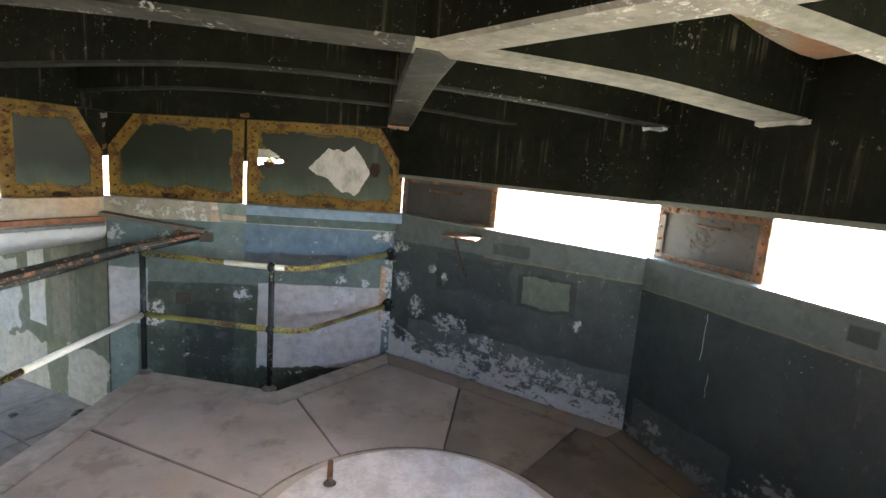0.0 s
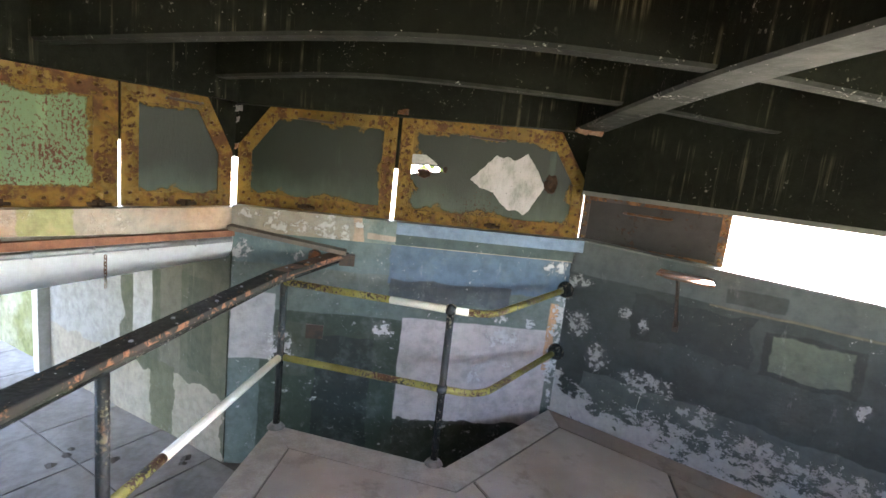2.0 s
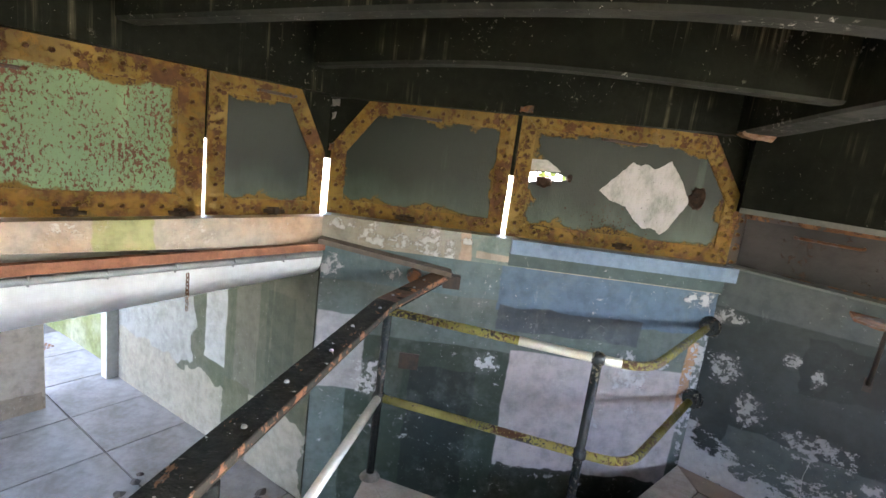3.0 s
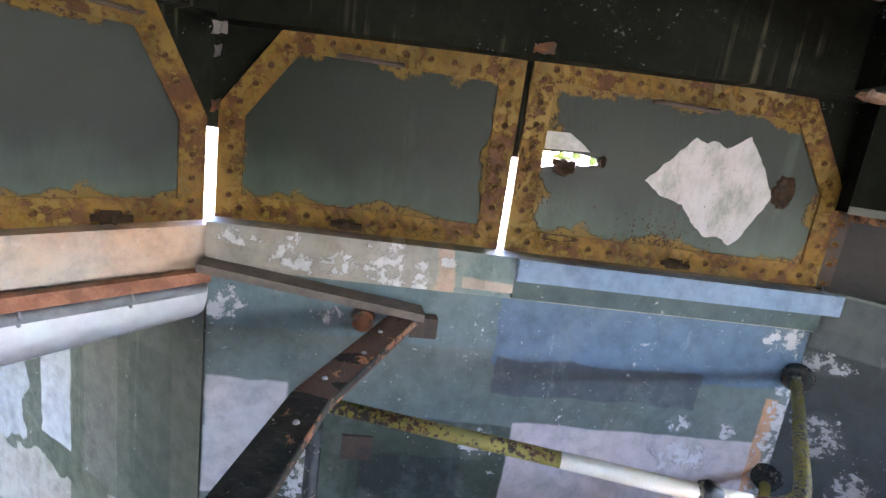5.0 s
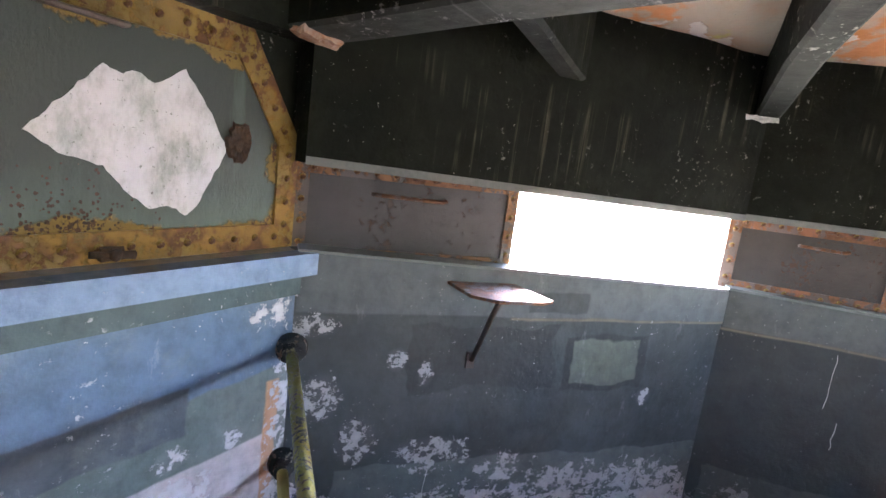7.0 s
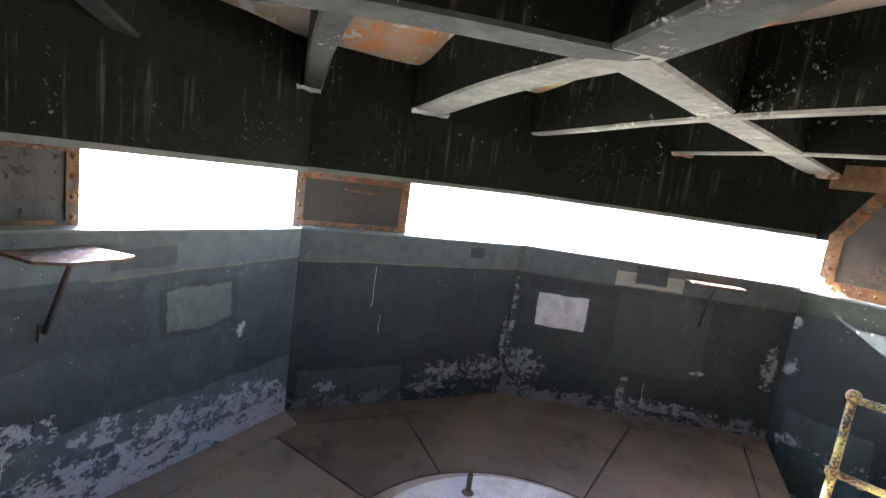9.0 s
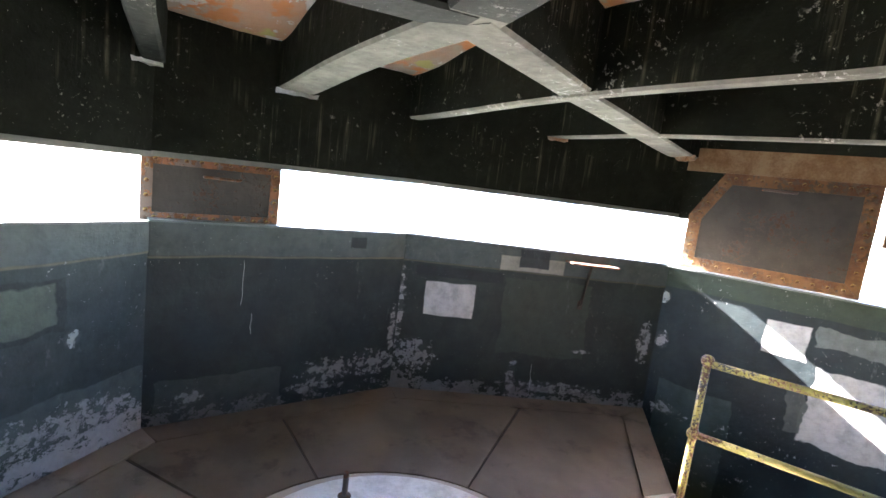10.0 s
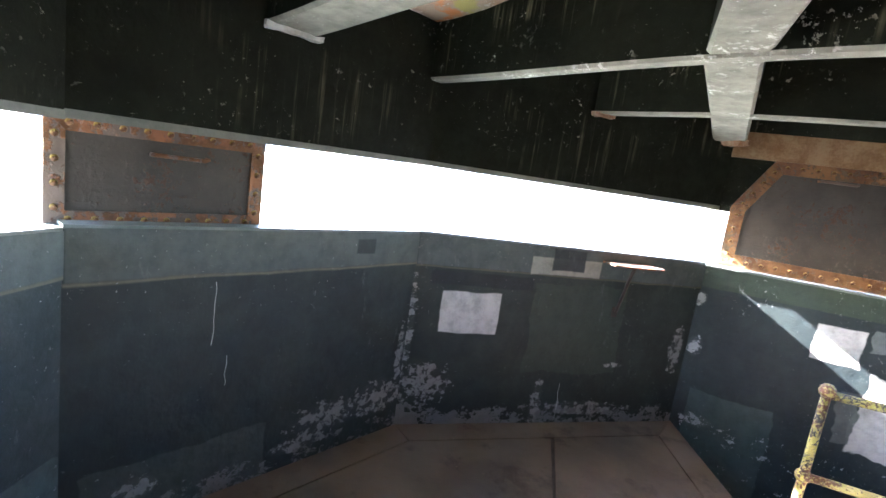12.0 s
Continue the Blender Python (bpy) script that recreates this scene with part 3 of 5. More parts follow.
# past 1.75 m the slit is made taller, unseen, to let in fill light
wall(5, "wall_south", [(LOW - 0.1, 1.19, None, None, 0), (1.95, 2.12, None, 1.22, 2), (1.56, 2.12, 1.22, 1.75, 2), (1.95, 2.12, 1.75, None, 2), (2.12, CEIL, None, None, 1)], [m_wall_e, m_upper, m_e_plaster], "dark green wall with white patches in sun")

def filler(i, ring, mat, label, near=0.118):
    """A piece of wall behind a shutter: ring of distance along the wall and height."""
    p, d, n, out = side(i)
    bm = bmesh.new()
    hexa(bm, [((p + d * u + out * near).x, (p + d * u + out * near).y, z) for u, z in ring], [((p + d * u + out * (THICK - 0.03)).x, (p + d * u + out * (THICK - 0.03)).y, z) for u, z in ring])
    uv_wall(bm, p, d)
    return thing("wall_infill", bm, mat, label, "wall", kind="structure")


def span(u0, u1, z0, z1):
    return [(u0, z0), (u1, z0), (u1, z1), (u0, z1)]


NW, NA = side(0)[2], side(1)[2]
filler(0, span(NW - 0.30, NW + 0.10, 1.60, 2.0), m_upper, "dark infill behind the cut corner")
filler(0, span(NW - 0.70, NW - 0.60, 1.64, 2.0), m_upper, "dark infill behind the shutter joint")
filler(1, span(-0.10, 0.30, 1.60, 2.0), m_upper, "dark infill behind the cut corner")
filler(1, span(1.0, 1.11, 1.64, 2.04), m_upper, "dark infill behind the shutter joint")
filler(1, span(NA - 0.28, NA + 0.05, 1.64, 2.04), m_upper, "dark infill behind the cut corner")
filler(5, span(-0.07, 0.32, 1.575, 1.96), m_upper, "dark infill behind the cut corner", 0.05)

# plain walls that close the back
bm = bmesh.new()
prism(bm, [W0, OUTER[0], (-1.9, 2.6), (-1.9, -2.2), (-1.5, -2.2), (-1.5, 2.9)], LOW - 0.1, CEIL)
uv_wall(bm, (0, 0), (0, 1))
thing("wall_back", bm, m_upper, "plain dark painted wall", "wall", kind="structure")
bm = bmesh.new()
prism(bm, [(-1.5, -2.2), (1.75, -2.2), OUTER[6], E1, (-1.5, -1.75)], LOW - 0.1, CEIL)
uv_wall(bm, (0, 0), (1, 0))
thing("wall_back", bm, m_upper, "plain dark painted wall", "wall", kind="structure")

# ceiling slab, its plaster curving up from the walls
def inside(x, y, ring):
    hit = False
    for k in range(len(ring)):
        (x0, y0), (x1, y1) = ring[k - 1], ring[k]
        if (y0 > y) != (y1 > y) and x < x0 + (y - y0) / (y1 - y0) * (x1 - x0):
            hit = not hit
    return hit


def ceiling_height(x, y):
    reach = 9.0
    for k in range(len(RING) - 1):
        p, d, n, out = side(k)
        reach = min(reach, -(Vector((x, y)) - p).dot(out))
    h = min(max(reach / 0.9, 0.0), 1.0)
    return 2.345 + 0.155 * h * h * (3 - 2 * h) + 0.012 * noise.noise(Vector((x * 3.1, y * 3.1, 0.4))) + 0.005 * noise.noise(Vector((x * 11, y * 11, 1.4)))


SHELL = [(-1.9, -2.2), (1.75, -2.2)] + OUTER[::-1] + [(-1.9, 2.6)]
bm = bmesh.new()
STEP = 0.1
cells = {}
for ix in range(76):
    for iy in range(78):
        x, y = -1.95 + ix * STEP, -2.25 + iy * STEP
        cells[ix, iy] = bm.verts.new((x, y, ceiling_height(x, y)))
for ix in range(75):
    for iy in range(77):
        x, y = -1.95 + (ix + 0.5) * STEP, -2.25 + (iy + 0.5) * STEP
        if inside(x, y, SHELL):
            bm.faces.new((cells[ix, iy], cells[ix, iy + 1], cells[ix + 1, iy + 1], cells[ix + 1, iy])).smooth = True
bmesh.ops.delete(bm, geom=[v for v in bm.verts if not v.link_faces], context="VERTS")
prism(bm, SHELL, CEIL + 0.04, CEIL + 0.3)
thing("ceiling", bm, m_ceiling, "rust stained plaster ceiling between dark beams", "ceiling", kind="structure")

# paint of the sill tops, and the paler undersides of the lintels
def lip(i, name, z, mat, over, label, u0=None, u1=None, drop=0.012):
    p, d, n, out = side(i)
    z = z if isinstance(z, tuple) else (z, z)
    ua, ub = u0 or 0.0, n if u1 is None else u1
    bm = bmesh.new()
    a, b = p + d * ua, p + d * ub
    q = [a - out * over, b - out * over, b + out * (THICK - 0.02), a + out * (THICK - 0.02)]
    zs = [z[0] + (z[1] - z[0]) * k / n for k in (ua, ub, ub, ua)]
    hexa(bm, [(*v, k - drop) for v, k in zip(q, zs)], [(*v, k) for v, k in zip(q, zs)])
    uv_wall(bm, p, d)
    return thing(name, bm, mat, label, "trim", kind="structure")


lip(2, "sill_trim", (SB[0] + 0.012, SB[1] + 0.012), m_sill, 0.004, "grey green painted sill")
lip(3, "sill_trim", (SC[0] + 0.012, SC[1] + 0.012), m_sill, 0.004, "grey green painted sill")
lip(4, "sill_trim", (SD[0] + 0.012, SD[1] + 0.012), m_sill, 0.004, "grey green painted sill")
lip(5, "sill_trim", 1.202, m_sill, 0.05, "grey green painted sill ledge")
for i, z in ((2, LB), (3, LC), (4, LD)):
    lip(i, "lintel_trim", (z[0] + 0.024, z[1] + 0.024), m_lintel, 0.004, "grey painted edge of the lintel", drop=0.030)

# ---- proud sill bands under the lookout slits ----
for i, z0, pair, m in ((2, 1.045, SB, m_wall_b), (3, 1.025, SC, m_wall_c), (4, 1.015, SD, m_wall_d)):
    p, d, n, out = side(i)
    bm = bmesh.new()
    q = [p - out * 0.010, p + d * n - out * 0.010, p + d * n + out * 0.02, p + out * 0.02]
    zs = (pair[0], pair[1], pair[1], pair[0])
    hexa(bm, [(*v, z0) for v in q], [(*v, z + 0.001) for v, z in zip(q, zs)])
    soften(bm, 0.004)
    uv_wall(bm, p, d)
    thing("sill_band", bm, m, "painted plaster band under the slit", "trim", kind="structure")

# ---- beams ----
def beam(name, line, width, label, under=None, bow=False):
    """A cambered concrete beam along points of its underside: dark sides, paler worn underside."""
    pts = [Vector(q) for q in line]
    fine = []
    for k in range(len(pts) - 1):
        a, b, c, e = pts[max(k - 1, 0)], pts[k], pts[k + 1], pts[min(k + 2, len(pts) - 1)]
        for j in range(8):
            h = j / 8
            q = 0.5 * (2 * b + (c - a) * h + (2 * a - 5 * b + 4 * c - e) * h * h + (3 * b - a - 3 * c + e) * h ** 3)
            fine.append(q if bow else Vector((*(b + (c - b) * h).xy, q.z)))
    fine.append(pts[-1])
    bm = bmesh.new()
    lay = bm.loops.layers.uv.verify()
    rings, run, total = [], 0.0, []
    for k, q in enumerate(fine):
        d = fine[min(k + 1, len(fine) - 1)] - fine[max(k - 1, 0)]
        d.z = 0
        d.normalize()
        n = Vector((-d.y, d.x, 0)) * (width / 2)
        run += (q - fine[k - 1]).length if k else 0
        total.append(run)
        e = n.normalized() * 0.014
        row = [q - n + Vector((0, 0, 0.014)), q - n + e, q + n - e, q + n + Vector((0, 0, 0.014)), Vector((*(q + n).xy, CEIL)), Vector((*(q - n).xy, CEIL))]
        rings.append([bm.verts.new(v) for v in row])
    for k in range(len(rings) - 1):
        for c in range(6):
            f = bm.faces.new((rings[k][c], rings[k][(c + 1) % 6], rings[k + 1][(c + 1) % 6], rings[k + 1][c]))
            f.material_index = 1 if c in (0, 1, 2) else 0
            f.smooth = False
            for l in f.loops:
                kk = k if l.vert in rings[k] else k + 1
                l[lay].uv = (total[kk], l.vert.co.z)
    bm.faces.new(rings[0][::-1])
    bm.faces.new(rings[-1])
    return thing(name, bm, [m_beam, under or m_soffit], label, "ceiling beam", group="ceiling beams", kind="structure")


CROSS = (3.15, 2.33, 2.140)  # where the two wide beams meet, over the plinth
# north and west spans carry their dimmer light in the underside colour
beam("ceiling_beam", [(3.30, 4.78, 2.03), (3.255, 4.05, 2.085), (3.20, 3.20, 2.132), CROSS], 0.20, "wide dark green main beam, scuffed underside painted in shade", m_soffit_shade)
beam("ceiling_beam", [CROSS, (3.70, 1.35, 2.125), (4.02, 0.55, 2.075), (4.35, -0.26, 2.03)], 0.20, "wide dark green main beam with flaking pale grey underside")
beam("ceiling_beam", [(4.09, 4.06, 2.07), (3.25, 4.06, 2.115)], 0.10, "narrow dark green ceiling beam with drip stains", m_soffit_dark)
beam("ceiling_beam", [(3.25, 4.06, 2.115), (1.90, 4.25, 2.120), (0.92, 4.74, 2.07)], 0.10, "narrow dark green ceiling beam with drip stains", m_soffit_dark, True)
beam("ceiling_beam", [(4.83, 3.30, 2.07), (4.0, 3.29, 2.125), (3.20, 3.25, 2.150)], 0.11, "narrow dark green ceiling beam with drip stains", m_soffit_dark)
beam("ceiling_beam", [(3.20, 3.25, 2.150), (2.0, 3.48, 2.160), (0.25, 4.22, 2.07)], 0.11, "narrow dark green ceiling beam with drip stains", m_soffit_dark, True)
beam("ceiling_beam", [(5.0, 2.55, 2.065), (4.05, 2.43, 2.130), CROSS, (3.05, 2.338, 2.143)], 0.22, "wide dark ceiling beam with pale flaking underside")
beam("ceiling_beam", [(3.05, 2.338, 2.143), (1.60, 2.50, 2.165), (-1.55, 2.90, 2.10)], 0.22, "wide dark ceiling beam, scuffed underside painted in shade", m_soffit_shade)
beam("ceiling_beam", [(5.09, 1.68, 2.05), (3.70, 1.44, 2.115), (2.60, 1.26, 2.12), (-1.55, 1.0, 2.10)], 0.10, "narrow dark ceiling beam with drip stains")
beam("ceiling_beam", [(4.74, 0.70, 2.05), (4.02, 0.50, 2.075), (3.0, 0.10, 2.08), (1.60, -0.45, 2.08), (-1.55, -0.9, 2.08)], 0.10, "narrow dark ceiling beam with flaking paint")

# broken plaster under the beam ends
def pad(x, y, z, w, d, h, turn, mat, label):
    bm = bmesh.new()
    box(bm, -w / 2, w / 2, -d / 2, d / 2, -h, 0)
    bmesh.ops.subdivide_edges(bm, edges=bm.edges[:], cuts=5, use_grid_fill=True)
    for v in bm.verts:
        v.co += 0.6 * h * Vector((noise.noise(v.co * 31 + Vector((x, y, 0))), noise.noise(v.co * 29 + Vector((0, x, y))), noise.noise(v.co * 27 + Vector((y, 0, x)))))
    ob = thing("broken_plaster", bm, mat, label, "plaster", group="broken plaster")
    ob.matrix_world = pose(x, y, z, 0, 0, turn)


pad(3.28, 4.72, 2.042, 0.17, 0.06, 0.03, -5, m_plaster, "broken orange plaster under the main beam end")
pad(4.30, -0.20, 2.04, 0.17, 0.07, 0.03, -25, m_plaster, "broken orange plaster under the main beam end")
pad(4.94, 2.54, 2.07, 0.05, 0.26, 0.02, 8, m_patch, "pale plaster lip under the beam end")
pad(4.78, 3.33, 2.075, 0.05, 0.15, 0.02, 20, m_patch, "pale plaster lip under the beam end")
pad(4.70, 0.69, 2.055, 0.06, 0.14, 0.02, -20, m_plaster, "orange plaster lip under the beam end")

for x, y, z, w, mat, label in ((0.985, 4.895, 1.93, 0.045, m_foot, "crumbling grey mortar in the wall corner"), (0.98, 4.90, 1.86, 0.03, m_foot, "crumbling grey mortar in the wall corner"),
                               (0.98, 4.90, 1.69, 0.035, m_rust_dark, "crumbling rusty mortar in the wall corner"), (2.04, 4.855, 2.03, 0.075, m_rust_dark, "rusty broken catch over the shutter joint")):
    pad(x, y, z, w, w * 0.7, 0.03, 35 if x < 1.5 else -4, mat, label)

# ---- platform ----
PLAT = [(3.31, 4.75), (2.43, 4.0), (1.40, 4.40), (1.12, 3.05), (0.80, 1.9), (0.95, 0.85), (1.55, 0.45), (2.50, 0.08), (3.40, 0.48), (4.32, -0.29), (5.09, 1.645), (4.82, 3.29)]
HUB = Vector((3.21, 2.32))
R_DISC = 0.74


def inset(ring, w):
    out = []
    for i in range(len(ring)):
        p, q, r = Vector(ring[i - 1]), Vector(ring[i]), Vector(ring[(i + 1) % len(ring)])
        d, e = (q - p).normalized(), (r - q).normalized()
        nd, ne = Vector((-d.y, d.x)), Vector((-e.y, e.x))
        a, b = q + nd * w, q + ne * w
        den = d.x * e.y - d.y * e.x
        k = ((b - a).x * e.y - (b - a).y * e.x) / den if abs(den) > 1e-4 else 0
        out.append(a + d * k)
    return out


area = sum(PLAT[i - 1][0] * PLAT[i][1] - PLAT[i][0] * PLAT[i - 1][1] for i in range(len(PLAT)))
SIGN = 1 if area > 0 else -1
INNER = inset(PLAT, 0.19 * SIGN)
platform = empty("floor_platform", Matrix.Identity(4), "raised concrete platform with radial joints", "floor", kind="structure")
bm = bmesh.new()
prism(bm, PLAT, LOW, -0.014)
part("base", bm, m_joint, platform, "dark dirty joint bed and platform side")

def ray_out(angle, ring):
    """Where the ray from the hub at this angle leaves the ring."""
    d = Vector((math.cos(angle), math.sin(angle)))
    best = None
    for i in range(len(ring)):
        p, q = Vector(ring[i - 1]), Vector(ring[i])
        e = q - p
        den = d.x * e.y - d.y * e.x
        if abs(den) < 1e-6:
            continue
        w = p - HUB
        t = (w.x * e.y - w.y * e.x) / den
        s = (w.x * d.y - w.y * d.x) / den
        if t > 0 and -1e-6 <= s <= 1 + 1e-6 and (best is None or t > best):
            best = t
    return HUB + d * best


CUTS = [6.5, 38, 70, 112, 146, 190, 232, 268, 311]
for k, a0 in enumerate(CUTS):
    a1 = CUTS[(k + 1) % len(CUTS)] + (360 if k == len(CUTS) - 1 else 0)
    g = 0.35
    s0, s1 = radians(a0 + g), radians(a1 - g)
    pts = [ray_out(s0, INNER)]
    mids = []
    for v in INNER:
        an = math.degrees(math.atan2(v.y - HUB.y, v.x - HUB.x)) % 360
        for an2 in (an, an + 360):
            if a0 + g < an2 < a1 - g:
                mids.append((an2, v))
    pts += [v for _, v in sorted(mids, key=lambda m: m[0])]
    pts.append(ray_out(s1, INNER))
    arc = [HUB + Vector((math.cos(s1 + (s0 - s1) * j / 10), math.sin(s1 + (s0 - s1) * j / 10))) * (R_DISC + 0.14) for j in range(11)]
    bm = bmesh.new()
    prism(bm, pts + arc, -0.10, 0.0)
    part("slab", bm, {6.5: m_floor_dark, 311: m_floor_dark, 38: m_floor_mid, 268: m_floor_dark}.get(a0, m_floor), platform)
for i in range(len(PLAT)):
    p, q = Vector(PLAT[i - 1]), Vector(PLAT[i])
    a, b = INNER[i - 1], INNER[i]
    bm = bmesh.new()
    gap = ((p + q) / 2 - (a + b) / 2).normalized() * 0.012
    prism(bm, [p, q, b + gap, a + gap], -0.11, 0.001 if (q - p).length < 9 else 0)
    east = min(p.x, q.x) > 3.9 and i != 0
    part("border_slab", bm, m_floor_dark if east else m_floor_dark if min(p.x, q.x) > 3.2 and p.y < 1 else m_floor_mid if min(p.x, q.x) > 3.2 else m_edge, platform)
bm = bmesh.new()
ring_o = [HUB + Vector((math.cos(2 * math.pi * j / 48), math.sin(2 * math.pi * j / 48))) * (R_DISC + 0.13) for j in range(48)]
prism(bm, ring_o, -0.1, -0.002)
part("ring_slab", bm, m_floor, platform)

plinth = empty("instrument_plinth", pose(HUB.x, HUB.y, 0), "round pale concrete instrument plinth with rusty bolts", "plinth")
bm = bmesh.new()
bmesh.ops.create_cone(bm, cap_ends=True, segments=64, radius1=R_DISC, radius2=R_DISC, depth=0.07, matrix=Matrix.Translation((0, 0, 0.035)))
soften(bm, 0.012, 2)
part("disc", bm, m_disc, plinth)
for an in (130, 3, 250):
    x, y = 0.60 * math.cos(radians(an)), 0.60 * math.sin(radians(an))
    bm = bmesh.new()
    bmesh.ops.create_cone(bm, cap_ends=True, segments=12, radius1=0.015, radius2=0.014, depth=0.13, matrix=Matrix.Translation((x, y, 0.13)))
    bmesh.ops.create_cone(bm, cap_ends=True, segments=14, radius1=0.035, radius2=0.022, depth=0.012, matrix=Matrix.Translation((x, y, 0.075)))
    part("bolt", bm, m_rust_dark, plinth, "rusty threaded bolt")

def along_w(u, off):
    """Plan point beyond the west wall."""
    a, d, n, out = side(0)
    return tuple(a + d * u + out * off)


# ---- lower floor of slabs, the side passage and the ground outside ----
lower = empty("floor_lower", Matrix.Identity(4), "lower floor of large grey slabs", "floor", kind="structure")
bm = bmesh.new()
prism(bm, [(-2.6, -2.2), (4.6, -2.2), (4.6, 4.95), (0.6, 5.3), (-1.6, 7.6), (-4.5, 7.0), (-4.5, 2.0)], LOW - 0.12, LOW - 0.012)
part("base", bm, m_joint, lower)
ax = Vector((-0.80, 0.60))
ay = Vector((-0.60, -0.80))
org = Vector((0.88, 4.96))
rng = random.Random(3)
bm_t = bmesh.new()
box(bm_t, 0.006, 0.594, 0.006, 0.594, -0.02, 0.0)
soften(bm_t, 0.004)
tile_mesh = mesh_of("slab", bm_t, m_tile)
for i in range(-2, 8):
    for j in range(0, 9):
        c = org + ax * (0.6 * i + 0.3) + ay * (0.6 * j + 0.3)
        if c.x > 1.9 or c.y < -1.6 or c.x < -4.0 or (c.y > 5.1 and c.x > 0.5) or c.y > 7:
            continue
        ob = new("slab", tile_mesh)
        ob.parent = lower
        ob.matrix_world = Matrix.Translation((*(org + ax * 0.6 * i + ay * 0.6 * j), LOW + rng.uniform(-0.002, 0.002))) @ Matrix.Rotation(math.atan2(ax.y, ax.x), 4, "Z")

# low concrete slab over the passage, unseen, added to cut the sky light
bm = bmesh.new()
sd, sn = Vector((-0.823, 0.568)), Vector((0.568, 0.823))
prism(bm, [along_w(0.05, 0.26), along_w(NW - 0.05, 0.26), Vector((0.966, 4.912)) + sn * 0.2, Vector((0.966, 4.912)) + sd * 2.40 + sn * 0.2, Vector((-1.17, 5.66)) + sd * 0.2, Vector((-1.17, 5.66)) - sn * 2.9 + sd * 0.2], 1.115, 1.24)
thing("sky_block_roof", bm, m_bare, "unseen concrete slab added to keep sky light off the passage", "roof", kind="structure")

# side wall of the passage under the white beam
bm = bmesh.new()
sd = Vector((-0.823, 0.568))
sn = Vector((0.568, 0.823))
p = Vector((0.966, 4.912))
prism(bm, [p, p + sd * 2.35, p + sd * 2.35 + sn * 0.3, p + sn * 0.3], LOW - 0.1, 1.1)
uv_wall(bm, p, sd)
thing("wall_passage", bm, m_side, "patchy green and grey painted passage wall", "wall", kind="structure")
bm = bmesh.new()
prism(bm, [p + sd * 2.36 - sn * 0.09, p + sd * 2.46 - sn * 0.09, p + sd * 2.46 + sn * 0.3, p + sd * 2.36 + sn * 0.3], LOW - 0.1, 1.1)
soften(bm, 0.008)
thing("door_jamb", bm, m_bare, "dark grey concrete door jamb", "door jamb", kind="structure")
bm = bmesh.new()
q = Vector((-1.17, 5.66))
# runs on unseen past 1.9 m to keep light out of the passage
prism(bm, [q, q - sn * 2.9, q - sn * 2.9 + sd * 0.3, q + sd * 0.3], LOW - 0.1, 1.1)
uv_wall(bm, q, -sn)
thing("wall_stub", bm, m_stub, "bare weathered concrete wall beside the doorway", "wall", kind="structure")
bm = bmesh.new()
q2 = p + sd * 2.47
prism(bm, [q2 + sn * 0.05, q2 + sd * 2.2 + sn * 0.05, q2 + sd * 2.2 + sn * 0.3, q2 + sn * 0.3], LOW - 0.1, 1.1)
uv_wall(bm, q2, sd)
thing("wall_yard", bm, m_moss, "mossy concrete yard wall outside the doorway", "wall", kind="structure")
bm = bmesh.new()
for a in range(6):
    for b in range(6):
        if (a - 2.5) ** 2 + (b - 2.5) ** 2 < 8:
            box(bm, a * 0.03, a * 0.03 + 0.02, b * 0.03, b * 0.03 + 0.02, 0, 0.006)
yard_bm = bmesh.new()
far = q2 + sd * 2.2
prism(yard_bm, [far + sn * 0.3, far - sn * 4.5, far - sn * 4.5 + sd * 0.25, far + sn * 0.3 + sd * 0.25], LOW - 0.1, 1.9)
uv_wall(yard_bm, far, -sn)
thing("wall_yard", yard_bm, m_moss, "mossy concrete wall closing the yard", "wall", kind="structure")
ob = thing("drain_grate", bm, m_rust_dark, "small round iron drain grate in the yard floor", "drain")
ob.matrix_world = pose(-1.95, 6.55, LOW + 0.001, 0, 0, 30)

bm = bmesh.new()
prism(bm, [(-900, -900), (900, -900), (900, 900), (-900, 900)], LOW - 1.5, LOW - 0.14)
thing("ground", bm, m_ground, "pale dry ground falling to the distance", "ground", kind="structure")


# ---- white beam, board and conduit over the opening ----
p0, d0, n0, out0 = side(0)


def along(u, off, z):
    v = p0 + d0 * u - out0 * off
    return (v.x, v.y, z)


def sloped(bm, u0, u1, off0, off1, za, zb):
    """A bar along the west wall; za and zb: bottom and top at its two ends."""
    hexa(bm, [along(u0, off0, za[0]), along(u1, off0, za[1]), along(u1, off1, za[1]), along(u0, off1, za[0])],
         [along(u0, off0, zb[0]), along(u1, off0, zb[1]), along(u1, off1, zb[1]), along(u0, off1, zb[0])])


def white_profile(u, low, high):
    """Section of the white beam: a rounded lower front."""
    r = 0.13
    pts = [(-0.30, low), (0.03 - r, low)] + [(0.03 - r + r * math.sin(a), low + r - r * math.cos(a)) for a in [j * math.pi / 16 for j in range(1, 9)]] + [(0.03, high), (-0.30, high)]
    return [along(u, o, z) for o, z in pts]


bm = bmesh.new()
hexa(bm, white_profile(0.3, 0.60, 0.99), white_profile(n0 - 0.01, 0.91, 1.10))
for f in bm.faces:
    f.smooth = len(f.verts) == 4
thing("white_beam", bm, m_white, "white painted concrete beam over the low opening", "beam", kind="structure")
bm = bmesh.new()
sloped(bm, 0.3, n0 - 0.02, 0.03, 0.075, (0.97, 1.085), (1.025, 1.125))
soften(bm, 0.004)
thing("timber_batten", bm, m_wood_red, "bare reddish timber batten along the white beam", "batten")
